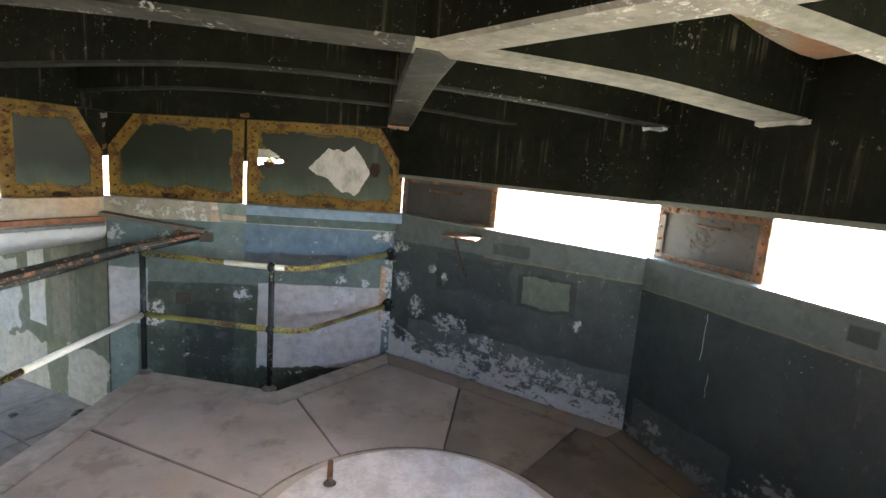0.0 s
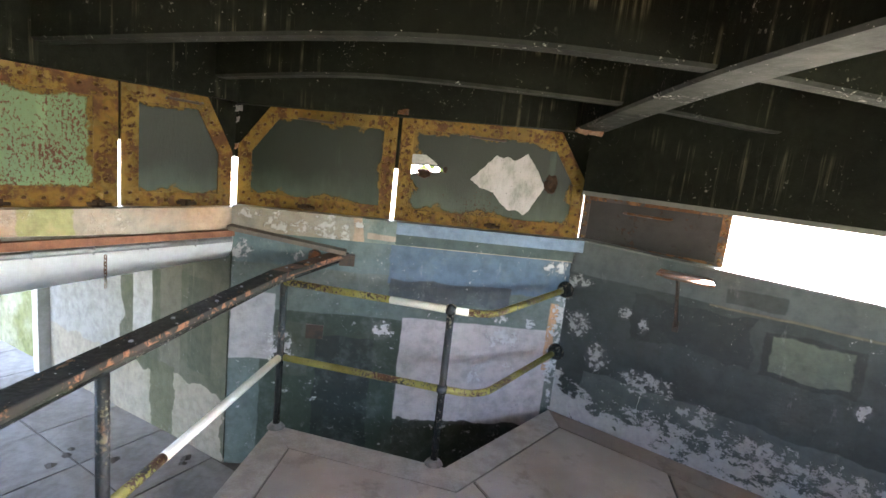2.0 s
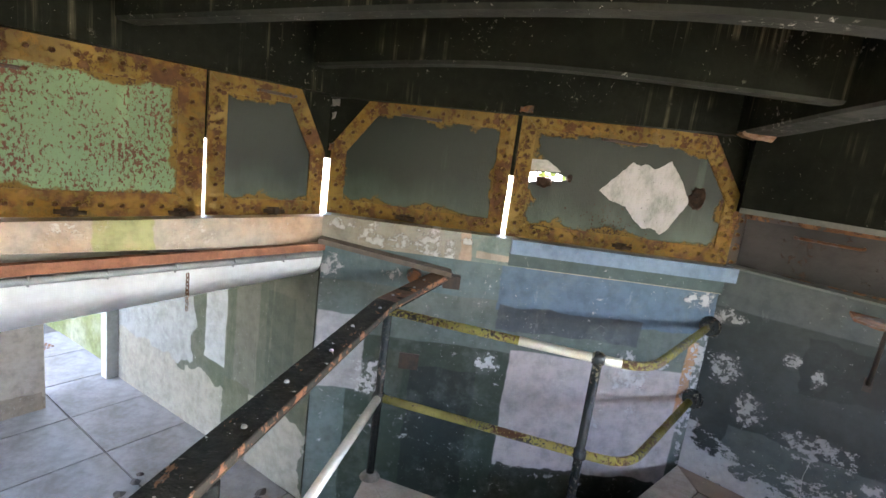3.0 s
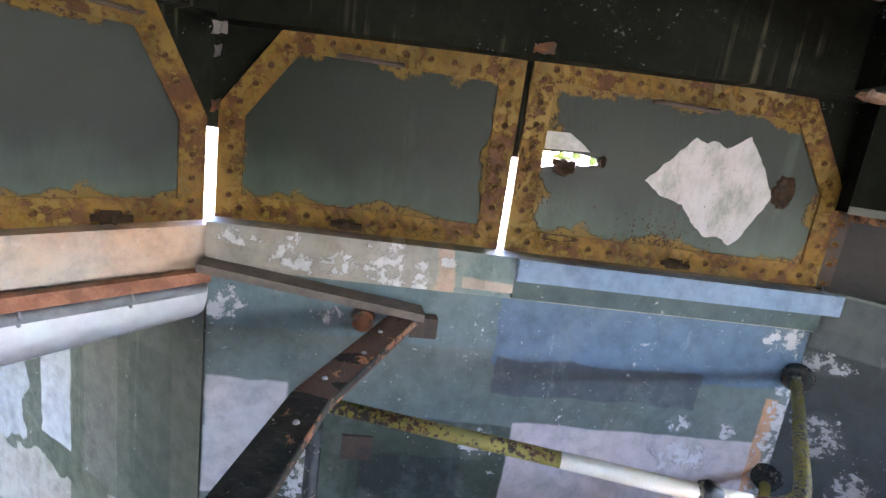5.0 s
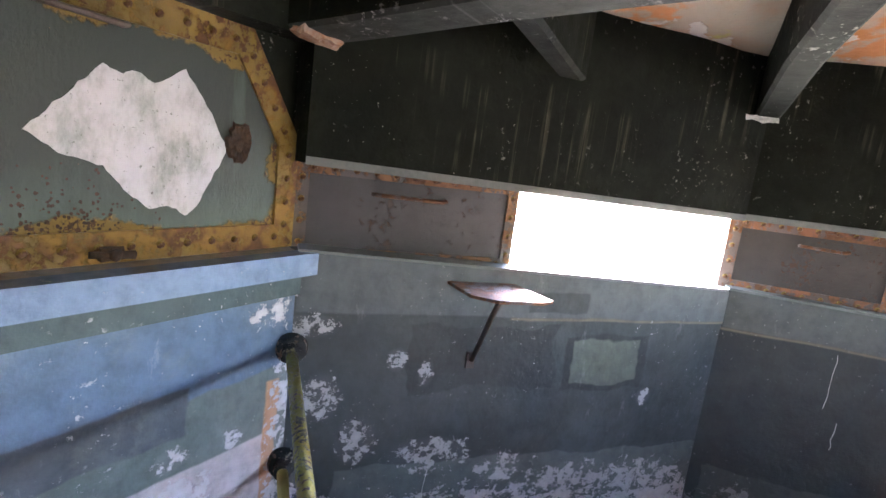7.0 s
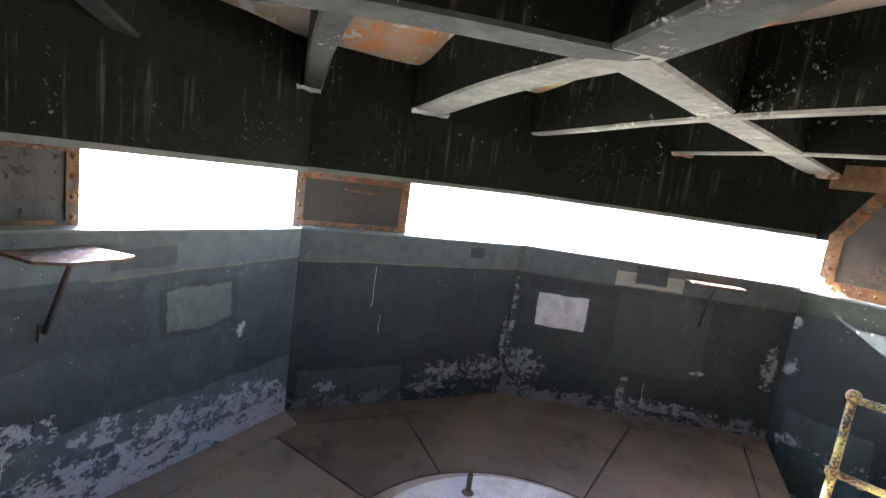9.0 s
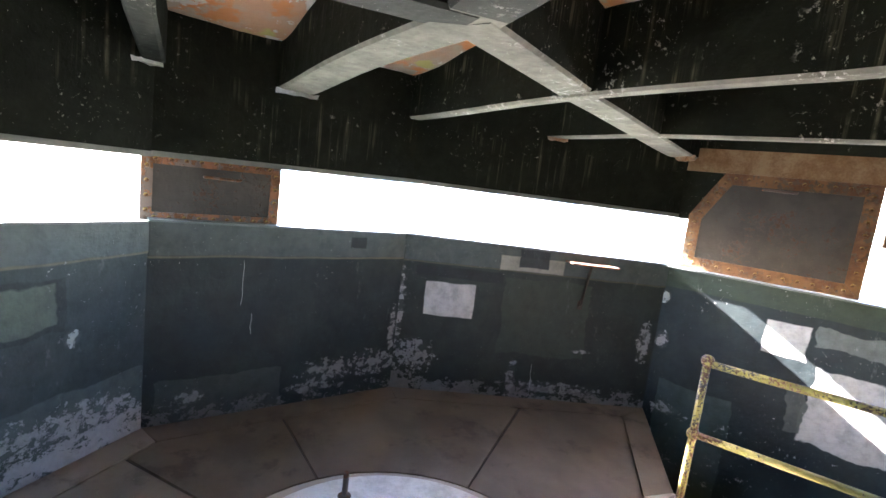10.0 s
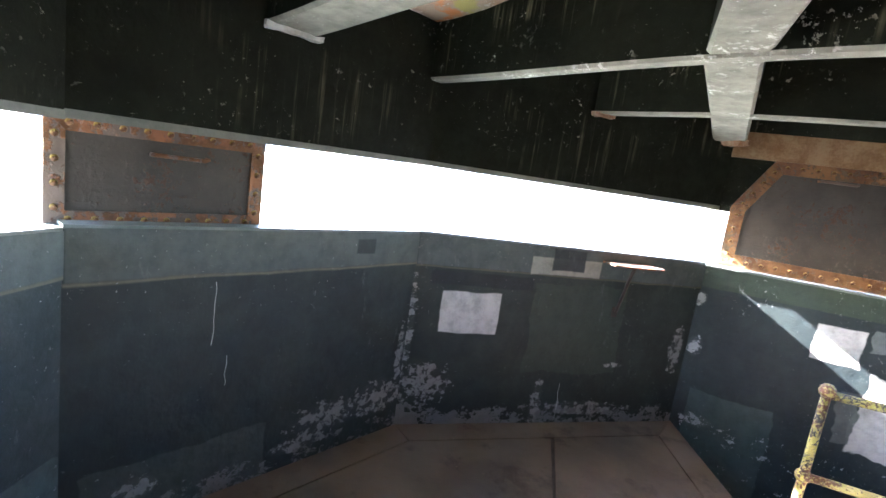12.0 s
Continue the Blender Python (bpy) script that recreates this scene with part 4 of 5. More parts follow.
conduit = empty("conduit", Matrix.Identity(4), "galvanised conduit pipe clipped along the white beam", "pipe")
bm = bmesh.new()
tube(bm, [along(0.3, 0.055, 0.945), along(1.6, 0.055, 0.998), along(n0 - 0.03, 0.055, 1.062)], 0.019)
part("pipe", bm, m_pipe, conduit)
for k in range(9):
    u = 0.6 + k * 0.27
    z = 0.945 + (u - 0.3) * 0.0440
    bm = bmesh.new()
    tube(bm, [along(u, 0.032 + 0.026 * (1 - math.cos(a)), z + 0.026 * math.sin(a)) for a in [j * math.pi / 6 - 1.6 for j in range(10)]], 0.005, 6)
    part("clip", bm, m_pipe, conduit)
bm = bmesh.new()
for k in range(9):
    c = Vector(along(n0 - 0.75, 0.085, 0.99 - k * 0.021))
    tube(bm, [c + Vector((0.006 * math.cos(a), 0.006 * math.sin(a) if k % 2 else 0, 0.014 * math.sin(a))) for a in [j * math.pi / 4 for j in range(9)]], 0.0028, 5)
thing("hanging_chain", bm, m_rust_dark, "short rusty chain hanging from the conduit", "chain")


# ---- ledge over the shutter wall ----
p1, d1, n1, out1 = side(1)


def ledge(name, u0, u1, z0, z1, over, mat, label):
    bm = bmesh.new()
    a, b = p1 + d1 * u0, p1 + d1 * u1
    prism(bm, [a - out1 * over, b - out1 * over, b - out1 * -0.02, a - out1 * -0.02], z0, z1)
    soften(bm, 0.006)
    uv_wall(bm, p1, d1)
    return thing(name, bm, mat, label, "trim", kind="structure")


ledge("sill_trim", 1.10, n1 + 0.05, 1.205, 1.287, 0.055, m_band_blue, "blue painted projecting sill")
ledge("sill_trim", 1.10, n1 + 0.0, 1.13, 1.204, 0.025, m_band_teal, "dark green band under the blue sill")
ledge("sill_trim", 0.0, 1.098, 1.15, 1.287, 0.03, m_band_a, "grey flaking plaster sill band")


# ---- steel shutters ----
def shutter(i, u0, u1, z0, z1, back, plate_mat, frame_mat, label, cut=None, cut_w=0.2, cut_h=0.3, holes=(), strip=0.09, handle=(0.5, 0.82, 0.3), rivets=True, tilt=0.0, hook=None, foot=()):
    """A riveted steel shutter in wall i; cut: the side whose upper corner is cut off."""
    p, d, n, out = side(i)
    m = Matrix(((d.x, out.x, 0, p.x + d.x * u0 + out.x * back), (d.y, out.y, 0, p.y + d.y * u0 + out.y * back), (0, 0, 1, z0), (0, 0, 0, 1)))
    root = empty("steel_shutter", m @ Matrix.Rotation(radians(tilt), 4, "X"), label, "shutter", group="steel shutters")
    w, h = u1 - u0, z1 - z0
    ring = [(0, 0), (w, 0), (w, h), (0, h)]
    if cut == "right":
        ring = [(0, 0), (w, 0), (w, h - cut_h), (w - cut_w, h), (0, h)]
    if cut == "left":
        ring = [(0, 0), (w, 0), (w, h), (cut_w, h), (0, h - cut_h)]
    bm = bmesh.new()
    loops = [ring] + [list(q) for q in holes]
    edges = []
    for loop in loops:
        vs = [bm.verts.new((x, 0, z)) for x, z in loop]
        edges += [bm.edges.new((vs[k - 1], vs[k])) for k in range(len(vs))]
    bmesh.ops.triangle_fill(bm, edges=edges, use_beauty=True)
    ext = bmesh.ops.extrude_face_region(bm, geom=bm.faces[:])
    bmesh.ops.translate(bm, vec=(0, 0.012, 0), verts=[v for v in ext["geom"] if isinstance(v, bmesh.types.BMVert)])
    part("plate", bm, plate_mat, root)
    inner = inset([Vector(q) for q in ring], strip)
    rng = random.Random(int(u0 * 100) + i)
    for k in range(len(ring)):
        a, b, c, e = Vector(ring[k - 1]), Vector(ring[k]), inner[k], inner[k - 1]
        mid = (a + b + c + e) / 4
        q = [mid + (v - mid) * 0.997 for v in (a, b, c, e)]
        bm = bmesh.new()
        hexa(bm, [(v.x, -0.010, v.y) for v in q], [(v.x, -0.0005, v.y) for v in q])
        soften(bm, 0.003)
        part("frame_strip", bm, frame_mat, root, "rusty riveted edge strip")
        if rivets:
            count = max(2, int((b - a).length / 0.085))
            for j in range(count):
                c2 = (a + e) / 2 + ((b + c) / 2 - (a + e) / 2) * ((j + 0.5) / count)
                ob = new("rivet", RIVET)
                ob.parent = root
                ob.location = (c2.x, -0.010, c2.y)
                ob.scale = (1, rng.uniform(0.7, 1.2), 1)
    if handle:
        hx, hz, hw = handle
        bm = bmesh.new()
        x0, x1, z = w * hx - hw / 2, w * hx + hw / 2, h * hz
        tube(bm, [(x0, 0, z), (x0, -0.03, z), (x0 + 0.015, -0.038, z), (x1 - 0.015, -0.038, z - 0.004), (x1, -0.03, z), (x1, 0, z)], 0.008, 8)
        part("handle", bm, m_rust_dark, root, "rusted bar handle")
    if foot:
        for share in foot:
            bm = bmesh.new()
            x = w * share
            box(bm, x - 0.03, x + 0.03, -0.028, -0.008, 0.012, 0.05)
            tube(bm, [(x - 0.055, -0.024, 0.03), (x + 0.06, -0.026, 0.026)], 0.011, 8)
            ball(bm, (x + 0.005, -0.034, 0.028), 0.018)
            for v in bm.verts:
                v.co += 0.006 * Vector((noise.noise(v.co * 50), noise.noise(v.co * 47 + Vector((3, 0, 0))), noise.noise(v.co * 43)))
            part("foot_latch", bm, m_hole, root, "seized rusty latch at the lower edge")
    if hook:
        bm = bmesh.new()
        x = w * hook
        box(bm, x - 0.035, x + 0.035, -0.03, 0.0, h - 0.02, h + 0.008)
        tube(bm, [(x - 0.02, -0.028, h + 0.012), (x - 0.02, -0.05, h - 0.03), (x + 0.02, -0.05, h - 0.03), (x + 0.02, -0.028, h + 0.012)], 0.006, 6)
        part("latch", bm, m_rust_dark, root, "rusty latch")
    return root, m


bm = bmesh.new()
bmesh.ops.create_uvsphere(bm, u_segments=8, v_segments=4, radius=0.013, matrix=Matrix.Diagonal((1, 0.7, 1, 1)))
for f in bm.faces:
    f.smooth = True
RIVET = mesh_of("rivet", bm, m_rust)


def blob(cx, cz, rx, rz, n, seed, jag=0.3):
    r = random.Random(seed)
    return [(cx + rx * (1 + r.uniform(-jag, jag)) * math.cos(2 * math.pi * k / n), cz + rz * (1 + r.uniform(-jag, jag)) * math.sin(2 * math.pi * k / n)) for k in range(n)]


n0s = side(0)[2]
shutter(0, 0.95, n0s - 0.645, 1.235, 1.985, 0.10, m_plate_bright, m_rust, "pale green steel shutter with heavy rust", handle=(0.42, 0.80, 0.30), strip=0.12, foot=(0.62, 0.93))
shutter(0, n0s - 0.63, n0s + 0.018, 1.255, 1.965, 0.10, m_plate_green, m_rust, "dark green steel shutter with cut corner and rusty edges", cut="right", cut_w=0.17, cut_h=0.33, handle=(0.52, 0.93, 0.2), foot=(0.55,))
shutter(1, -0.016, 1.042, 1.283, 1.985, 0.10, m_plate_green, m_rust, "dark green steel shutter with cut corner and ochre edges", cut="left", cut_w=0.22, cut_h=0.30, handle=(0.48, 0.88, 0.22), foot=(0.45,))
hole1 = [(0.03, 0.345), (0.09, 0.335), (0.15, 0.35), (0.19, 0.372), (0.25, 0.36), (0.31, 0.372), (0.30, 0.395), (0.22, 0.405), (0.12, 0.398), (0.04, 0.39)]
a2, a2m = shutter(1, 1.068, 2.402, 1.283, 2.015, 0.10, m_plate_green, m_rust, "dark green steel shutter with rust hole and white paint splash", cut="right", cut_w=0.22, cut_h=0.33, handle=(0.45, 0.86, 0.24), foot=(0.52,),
                 holes=[hole1, blob(0.055, 0.10, 0.022, 0.022, 9, 5), blob(0.19, 0.035, 0.05, 0.012, 9, 6)])
shutter(2, -0.025, 0.915, 1.238, 1.622, 0.12, m_plate_dark, m_rust_b, "slate grey low steel shutter with rusty studs", handle=(0.48, 0.72, 0.3), strip=0.05, hook=0.5)
shutter(3, -0.04, 0.735, 1.208, 1.602, 0.10, m_plate_e, m_rust_dark, "brown rusted low steel shutter in the lookout slit", handle=(0.55, 0.72, 0.2), strip=0.06, hook=0.55)
shutter(5, 0.07, 1.17, 1.205, 1.958, 0.03, m_plate_e, m_rust_e, "dark blistered steel shutter with cut corner and rusty studs", cut="left", cut_w=0.20, cut_h=0.34, handle=(0.5, 0.86, 0.2))

# white paint splash and rusted lump on the holed shutter, in its own plane
bm = bmesh.new()
x0 = 1.02
splash = [(1.53, 1.615), (1.60, 1.565), (1.70, 1.54), (1.76, 1.47), (1.82, 1.428), (1.88, 1.435), (1.93, 1.405), (1.965, 1.43), (2.035, 1.56), (2.062, 1.625), (2.00, 1.72), (1.915, 1.835), (1.83, 1.775), (1.77, 1.80), (1.745, 1.785), (1.695, 1.80), (1.62, 1.715)]
outline = []
for k in range(len(splash)):  # brushed edge with small nicks
    (u, z), (u2, z2) = splash[k], splash[(k + 1) % len(splash)]
    for j in range(6):
        q = Vector((u + (u2 - u) * j / 6, z + (z2 - z) * j / 6, 0))
        outline.append((q.x + 0.007 * noise.noise(q * 45), q.y + 0.007 * noise.noise(q * 45 + Vector((9, 3, 0)))))
ring = [bm.verts.new((u - x0, -0.002, z + 0.008 - 1.283)) for u, z in outline]
f = bm.faces.new(ring)
e = bmesh.ops.extrude_face_region(bm, geom=[f])
bmesh.ops.translate(bm, vec=(0, 0.0015, 0), verts=[v for v in e["geom"] if isinstance(v, bmesh.types.BMVert)])
part("paint_splash", bm, m_splash, a2, "white paint splash with grey smears")


def crumbled(cx, cz, rx, rz, seed, label):
    """A jagged flat lump of crumbling rust on the plate, thicker rim outside, sunken in the middle."""
    bm = bmesh.new()
    rings = []
    for depth, share in ((-0.003, 1.0), (-0.012, 0.86), (-0.006, 0.45)):
        row = []
        for j in range(40):
            a = 2 * math.pi * j / 40
            n = 1 + 0.42 * noise.noise(Vector((math.cos(a) * 1.6, math.sin(a) * 1.6, seed))) + 0.22 * noise.noise(Vector((math.cos(a) * 6, math.sin(a) * 6, seed + 4)))
            row.append(bm.verts.new((cx + rx * n * share * math.cos(a), depth + 0.004 * noise.noise(Vector((a * 4, share * 5, seed))), cz + rz * n * share * math.sin(a))))
        rings.append(row)
    for p, q in zip(rings, rings[1:]):
        for j in range(40):
            bm.faces.new((p[j - 1], p[j], q[j], q[j - 1]))
    bm.faces.new(rings[-1])
    bm.faces.new(rings[0][::-1])
    part("rust_lump", bm, m_hole, a2, label)


crumbled(2.105 - x0, 0.365, 0.050, 0.066, 1.0, "crumbled rust hole")
crumbled(0.180, 0.350, 0.046, 0.036, 7.0, "dark crumbling rust around the hole")
crumbled(0.325, 0.388, 0.016, 0.022, 3.0, "dark crumbling rust around the hole")
crumbled(0.205, 0.075, 0.085, 0.014, 5.0, "dark crumbling rust over the lower edge")
crumbled(0.012, 0.30, 0.012, 0.10, 9.0, "dark crumbling rust along the joint")
rng = random.Random(31)
bm = bmesh.new()
for k in range(170):
    x, z, r = rng.gauss(0.60, 0.085), rng.gauss(0.13, 0.055), rng.uniform(0.002, 0.006)
    ring = [bm.verts.new((x + r * math.cos(a) * rng.uniform(0.6, 1.2), -0.0045, z + r * math.sin(a) * rng.uniform(0.6, 1.3))) for a in [j * math.pi / 3 for j in range(6)]]
    bm.faces.new(ring)
tagged(part("rust_specks", bm, m_hole, a2), "scattered black rust specks below the white splash", kind="stuff")
bm = bmesh.new()
ring = [bm.verts.new((x, -0.0025, z)) for x, z in [(0.03, 0.403), (0.12, 0.407), (0.22, 0.412), (0.27, 0.415), (0.24, 0.44), (0.18, 0.475), (0.08, 0.47), (0.03, 0.44)]]
f = bm.faces.new(ring)
e = bmesh.ops.extrude_face_region(bm, geom=[f])
bmesh.ops.translate(bm, vec=(0, 0.0015, 0), verts=[v for v in e["geom"] if isinstance(v, bmesh.types.BMVert)])
part("bare_patch", bm, m_patch, a2, "bare pale patch over the hole")
rng = random.Random(8)
for k in range(16):
    bm = bmesh.new()
    x, z = 0.13 + 0.18 * rng.random(), 0.365 + 0.03 * rng.random()
    r = 0.024 + 0.014 * rng.random()
    pts = [(0, 0), (0.5, 0.42), (0.95, 0.35), (1.3, 0), (0.95, -0.35), (0.5, -0.42)]
    tw = rng.uniform(0, 6)
    vs = [bm.verts.new((a[0] * r * math.cos(tw) - a[1] * r * math.sin(tw), 0.01 * a[0] * (1 - a[0]), a[0] * r * math.sin(tw) + a[1] * r * math.cos(tw))) for a in pts]
    bm.faces.new(vs)
    ob = thing("ivy_leaf", bm, m_leaf, "green ivy leaf behind the rust hole", "leaf", group="ivy leaves")
    ob.matrix_world = a2m @ Matrix.Translation((x, 0.03 + 0.02 * rng.random(), z))


# ---- pipe railings ----
def rail_post(root, x, y, top, mids, mat, base=True):
    bm = bmesh.new()
    tube(bm, [(x, y, 0.0), (x, y, top)], 0.021)
    post = part("post", bm, mat, root)
    if base:
        bm = bmesh.new()
        bmesh.ops.create_cone(bm, cap_ends=True, segments=16, radius1=0.055, radius2=0.03, depth=0.03, matrix=Matrix.Translation((x, y, 0.015)))
        part("foot", bm, m_foot, post, "mortar stained foot")
    for z in mids:
        bm = bmesh.new()
        ball(bm, (x, y, z), 0.036)
        part("joint", bm, mat, post, "cast pipe joint")
    return post


def flange(root, x, y, z, d):
    bm = bmesh.new()
    turn = Vector(d).to_track_quat("Z", "Y").to_matrix().to_4x4()
    bmesh.ops.create_cone(bm, cap_ends=True, segments=20, radius1=0.062, radius2=0.05, depth=0.03, matrix=Matrix.Translation((x, y, z)) @ turn)
    bmesh.ops.create_cone(bm, cap_ends=True, segments=20, radius1=0.036, radius2=0.032, depth=0.06, matrix=Matrix.Translation(Vector((x, y, z)) + Vector(d) * 0.03) @ turn)
    part("flange", bm, m_black, root, "black wall flange")


P1, P2, P3 = (2.37, 4.04), (1.42, 4.375), (1.115, 3.03)
RT, RM = 0.925, 0.46
END = (3.265, 4.71)
BEND = (2.58, 3.98)
rail = empty("pipe_railing", Matrix.Identity(4), "black and yellow chipped pipe railing on the platform edge", "railing", group="pipe railings")
rail_post(rail, *P1, RT, [RT, RM], m_black)
rail_post(rail, *P2, RT + 0.01, [RM], m_black)
rail_post(rail, *P3, RT + 0.01, [RM], m_black)


def bent(z, a):
    c = [Vector((*a, z)), Vector((*P1, z)), Vector((*BEND, z)), Vector((*END, z))]
    pts = [c[0], c[1], c[1] + (c[2] - c[1]) * 0.45]
    for k in range(1, 6):
        t = k / 6
        m0, m1, m2 = c[1] + (c[2] - c[1]) * 0.45, c[2], c[2] + (c[3] - c[2]) * 0.14
        pts.append(m0 * (1 - t) ** 2 + m1 * 2 * t * (1 - t) + m2 * t * t)
    return pts + [c[2] + (c[3] - c[2]) * 0.14, c[3]]


for z, lab in ((RT, "yellow chipped top rail"), (RM, "yellow chipped middle rail")):
    bm = bmesh.new()
    tube(bm, bent(z, P2), 0.0205, 14)
    part("rail", bm, m_yellow, rail, lab)
    flange(rail, END[0] + 0.02, END[1] + 0.02, z, (-0.70, -0.70, 0))
# this length of middle rail gets the painted glare
bm = bmesh.new()
HALF = (P2[0] + (P3[0] - P2[0]) * 0.78, P2[1] + (P3[1] - P2[1]) * 0.78)
tube(bm, [(*P2, RM), (*HALF, RM)], 0.0215, 14)
part("rail", bm, m_bright, rail, "middle rail with sun glare painted pale")
bm = bmesh.new()
tube(bm, [(*HALF, RM), (*P3, RM), (0.86, 2.0, RM)], 0.0205, 14)
part("rail", bm, m_yellow, rail, "yellow chipped middle rail")
# glare painted on the top rail around the first post
bm = bmesh.new()
tube(bm, [Vector((*P1, RT)) + (Vector((*P2, RT)) - Vector((*P1, RT))) * 0.35, (*P1, RT), Vector((*P1, RT)) + (Vector((*BEND, RT)) - Vector((*P1, RT))) * 0.45], 0.0215, 14)
part("glare_rail", bm, m_bright, rail, "length of top rail with sun glare painted pale")
P4 = (0.865, 2.0)
rail_post(rail, *P4, RT + 0.01, [RM], m_black)

# timber capped top rail and its boards
cap = empty("timber_handrail", Matrix.Identity(4), "black painted timber handrail with worn bare edges", "handrail")
WP = [(1.71, 4.88, 1.005), (1.41, 4.25, 0.985), (1.10, 3.03, 0.965), (0.82, 1.8, 0.965)]
for a, b in zip(WP, WP[1:]):
    a, b = Vector(a), Vector(b)
    d = (b - a).normalized()
    s = d.cross(Vector((0, 0, 1))).normalized() * 0.048
    bm = bmesh.new()
    up = Vector((0, 0, 0.034))
    hexa(bm, [a - s, b - s, b + s, a + s], [a - s + up, b - s + up, b + s + up, a + s + up])
    soften(bm, 0.006)
    part("board", bm, m_board if b.y > 4 else m_wood, cap)
    bm = bmesh.new()
    k = -s.normalized()
    hexa(bm, [a + k * 0.049 + up * 0.35, b + k * 0.049 + up * 0.35, b + k * 0.052 + up * 0.35, a + k * 0.052 + up * 0.35], [a + k * 0.047 + up, b + k * 0.047 + up, b + k * 0.051 + up * 0.9, a + k * 0.051 + up * 0.9])
    part("worn_edge", bm, m_worn, cap, "bare orange worn edge")
    bm = bmesh.new()
    tube(bm, [a - up * 0.6, b - up * 0.6], 0.021)
    part("under_pipe", bm, m_black, cap, "black iron pipe under the board")
for a, b, count in ((WP[0], WP[1], 4), (WP[1], WP[2], 5)):
    for k in range(count):
        c = Vector(a) + (Vector(b) - Vector(a)) * ((k + 0.5) / count)
        bm = bmesh.new()
        bmesh.ops.create_cone(bm, cap_ends=True, segments=10, radius1=0.009, radius2=0.006, depth=0.006, matrix=Matrix.Translation((c.x + 0.012 * (-1) ** k, c.y, c.z + 0.036)))
        part("nail", bm, m_pipe, cap, "pale nail head")
bm = bmesh.new()
a, b = Vector((0.97, 4.84, 1.135)), Vector((1.74, 4.80, 1.035))
s = Vector((0, 0.052, 0))
up = Vector((0, 0, 0.028))
hexa(bm, [a - s, b - s, b + s, a + s], [a - s + up, b - s + up, b + s + up, a + s + up])
soften(bm, 0.005)
thing("wall_board", bm, m_wood_grey, "grey brown old board along the wall", "board")
bm = bmesh.new()
box(bm, 1.70, 1.80, 4.80, 4.86, 0.955, 1.03)
soften(bm, 0.006)
thing("rail_bracket", bm, m_strut, "dark iron bracket under the board", "bracket")
# short round stub in place of a torn hole in the plaster
bm = bmesh.new()
bmesh.ops.create_cone(bm, cap_ends=True, segments=14, radius1=0.045, radius2=0.04, depth=0.05, matrix=Matrix.Translation((1.53, 4.83, 1.0)) @ Matrix.Rotation(radians(90), 4, "X"))
thing("hole_stub", bm, m_rust_dark, "rusty round stub standing in for a torn plaster hole", "pipe")

# railing on the far platform edge
rail2 = empty("pipe_railing", Matrix.Identity(4), "yellow and rust pipe railing with rounded post top", "railing", group="pipe railings")
Q1, Q2 = (3.33, 0.52), (2.56, 0.14)
rail_post(rail2, *Q1, 0.85, [0.85, 0.42], m_yellow)
for z in (0.835, 0.42):
    bm = bmesh.new()
    tube(bm, [(*Q1, z), (*Q2, z + 0.01)], 0.0205, 14)
    part("rail", bm, m_yellow, rail2, "yellow rail with rust")
rail_post(rail2, *Q2, 0.86, [0.85, 0.43], m_yellow)


# ---- hairline cracks with lime in the lookout walls ----
def crack(i, u, z0, z1, seed):
    p, d, n, out = side(i)
    r = random.Random(seed)
    bm = bmesh.new()
    pts, x = [], u
    for k in range(9):
        x += r.uniform(-0.006, 0.006)
        z = z0 + (z1 - z0) * k / 8
        v = p + d * x - out * 0.0015
        pts.append((v.x, v.y, z))
    tube(bm, pts, 0.0013, 5)
    thing("wall_crack", bm, m_patch, "pale hairline crack in the paint", "crack", group="wall cracks")


crack(3, 0.52, 0.72, 1.0, 1)
crack(3, 0.58, 0.52, 0.66, 2)
crack(4, 1.12, 0.02, 0.28, 3)
crack(2, 0.62, 0.10, 0.36, 4)

# ---- small things low on the shutter wall ----
bm = bmesh.new()
box(bm, 1.50, 1.62, 4.865, 4.895, 0.40, 0.50)
soften(bm, 0.004)
thing("vent_box", bm, m_strut, "small black iron vent box on the wall", "vent")
rng = random.Random(12)
for k in range(7):
    bm = bmesh.new()
    x, y, r = 0.30 + rng.uniform(-0.5, 0.45), 5.05 - 0.25 * rng.random(), 0.02 + 0.025 * rng.random()
    vs = [bm.verts.new((x + r * math.cos(a) * rng.uniform(0.6, 1.2), y + r * math.sin(a) * rng.uniform(0.6, 1.2), LOW + 0.004 + rng.uniform(0, 0.015))) for a in [j * math.pi / 4 for j in range(8)]]
    top = bm.verts.new((x, y, LOW + 0.03))
    for j in range(8):
        bm.faces.new((vs[j - 1], vs[j], top))
    bm.faces.new(vs[::-1])
    thing("debris", bm, m_joint, "dark dead leaf debris on the lower floor", "debris", group="floor debris")

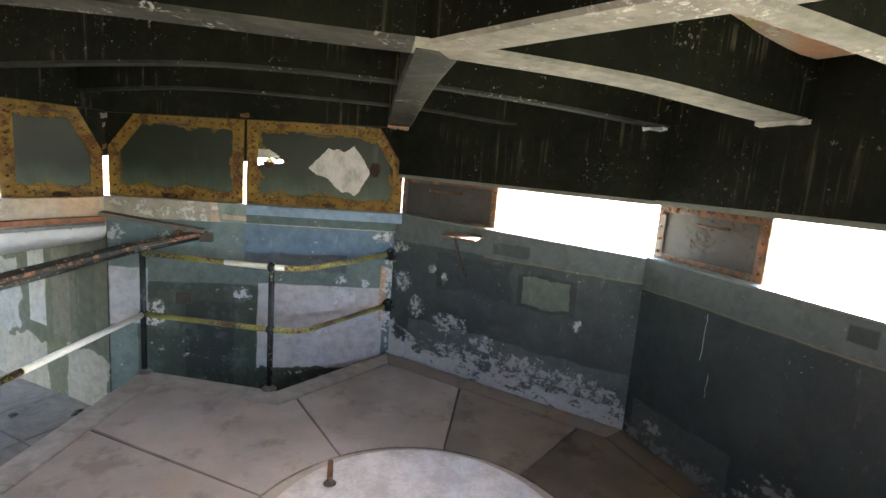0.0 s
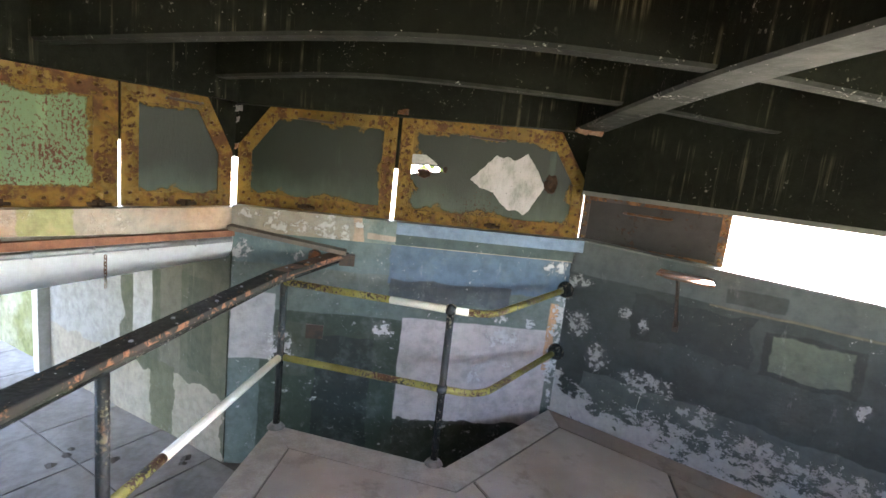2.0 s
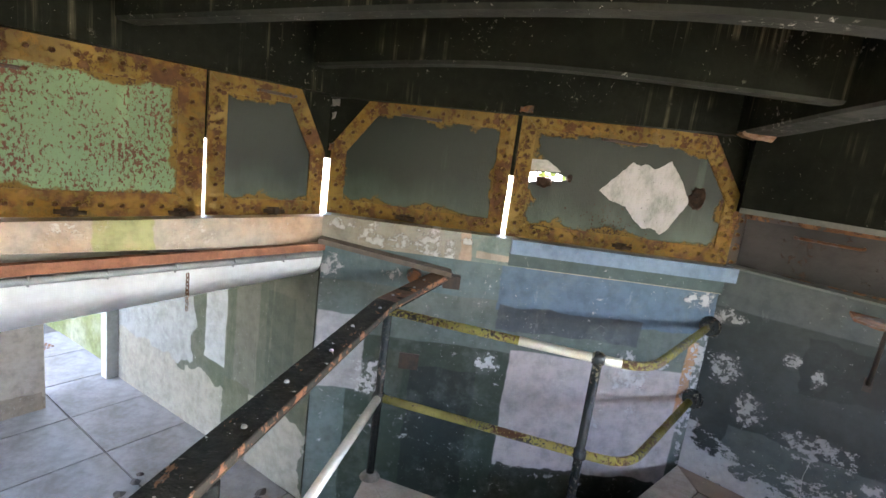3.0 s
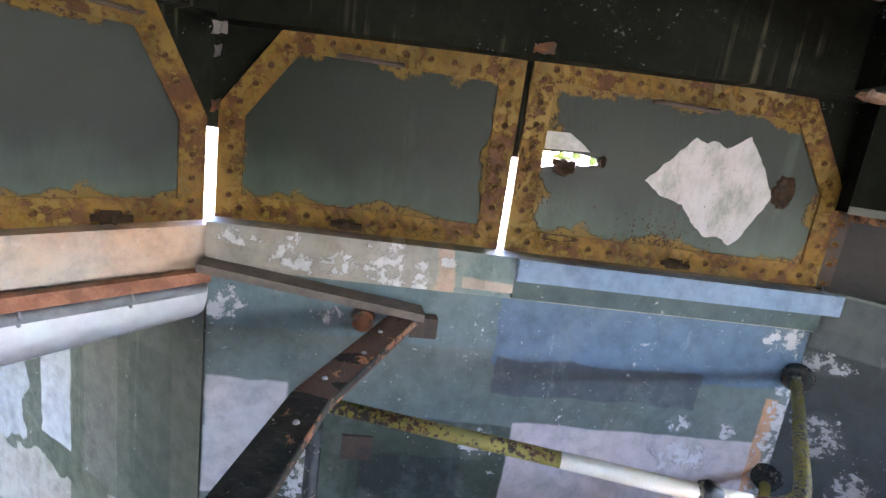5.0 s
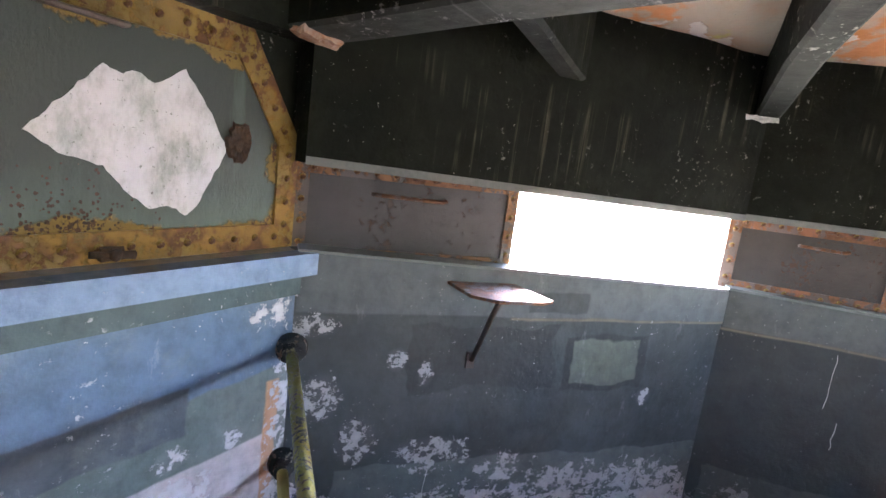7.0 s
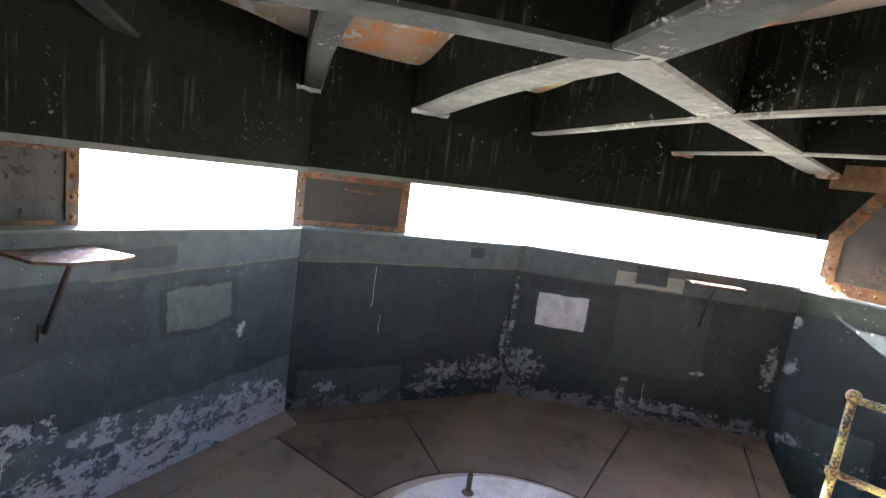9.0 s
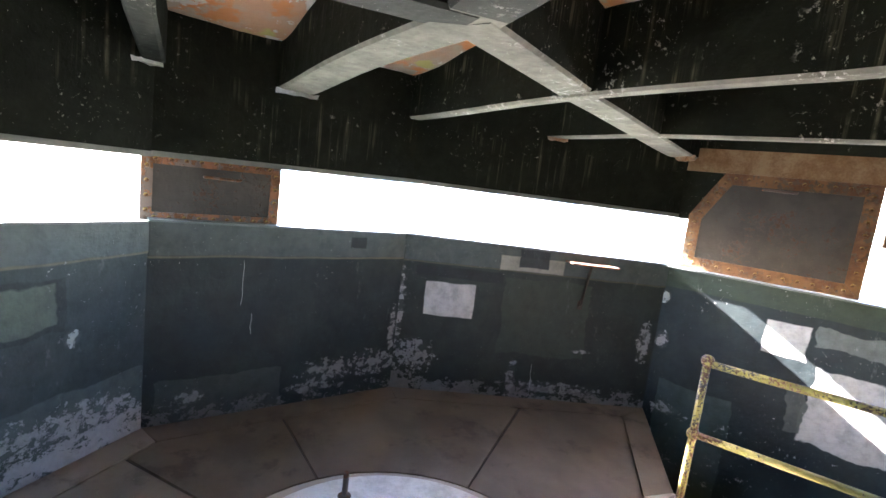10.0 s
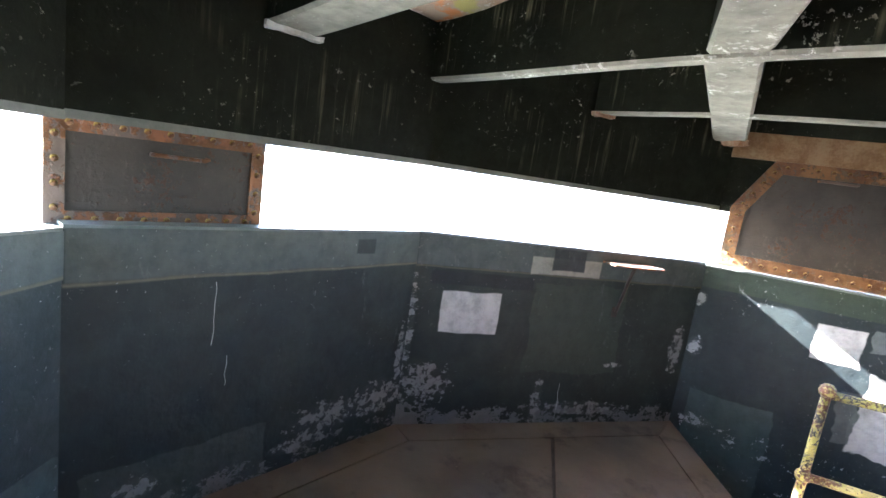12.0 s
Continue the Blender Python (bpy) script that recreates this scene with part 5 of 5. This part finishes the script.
# ---- bracket shelves under the slits ----
def shelf(i, u, z, w, deep, mat, label, skew):
    p, d, n, out = side(i)
    root = empty("bracket_shelf", Matrix(((d.x, -out.x, 0, p.x + d.x * u), (d.y, -out.y, 0, p.y + d.y * u), (0, 0, 1, z), (0, 0, 0, 1))), label, "shelf", group="bracket shelves")
    bm = bmesh.new()
    ring = [(-w / 2, 0.003), (w / 2, 0.003), (w / 2 + skew, deep * 0.9), (w / 2 - 0.06 + skew, deep), (-w / 2 + 0.06 + skew, deep), (-w / 2 + skew * 0.5, deep * 0.75)]
    prism(bm, ring, -0.012, 0.0)
    soften(bm, 0.003)
    part("plate", bm, mat, root, "rusty sunlit steel plate")
    bm = bmesh.new()
    tube(bm, [(0, deep * 0.75, -0.012), (0, deep * 0.55, -0.10), (0, 0.02, -0.34)], 0.011, 8)
    part("strut", bm, m_strut, root)
    bm = bmesh.new()
    box(bm, -0.018, 0.018, 0.0, 0.012, -0.38, -0.31)
    part("foot_plate", bm, m_strut, root)
    return root


shelf(2, 0.74, 1.205, 0.30, 0.28, m_rust_dark, "rusty triangular steel bracket shelf below the slit", 0.05)
shelf(4, 1.42, 1.15, 0.34, 0.16, m_rust_dark, "rusty steel bracket shelf below the slit", 0.04)

# ---- far houses below the lookout ----
def house(x, y, w, d, h, turn):
    root = empty("far_house", pose(x, y, LOW - 0.14, 0, 0, turn), "pale far house with blue grey roof", "house", group="far houses")
    bm = bmesh.new()
    box(bm, -w / 2, w / 2, -d / 2, d / 2, 0, h)
    part("wall", bm, m_house, root)
    bm = bmesh.new()
    hexa(bm, [(-w / 2 - 0.4, -d / 2 - 0.4, h), (w / 2 + 0.4, -d / 2 - 0.4, h), (w / 2 + 0.4, d / 2 + 0.4, h), (-w / 2 - 0.4, d / 2 + 0.4, h)],
         [(-w / 2 + 1.5, -0.1, h + 1.8), (w / 2 - 1.5, -0.1, h + 1.8), (w / 2 - 1.5, 0.1, h + 1.8), (-w / 2 + 1.5, 0.1, h + 1.8)])
    part("roof", bm, m_roof, root, "blue grey roof")
    for k in range(3):
        bm = bmesh.new()
        box(bm, -w / 2 + w * (k + 0.6) / 3.6, -w / 2 + w * (k + 1.1) / 3.6, -d / 2 - 0.05, -d / 2 - 0.01, h * 0.4, h * 0.75)
        part("window", bm, m_window, root, "dark window")
    return root


rng = random.Random(5)
for k in range(9):
    an = radians(-62 + k * 8 + rng.uniform(-2, 2))
    r = rng.uniform(70, 130)
    house(3 + r * math.cos(an), 2 + r * math.sin(an), rng.uniform(8, 14), rng.uniform(7, 9), rng.uniform(2.6, 5), math.degrees(an) + 90 + rng.uniform(-20, 20))
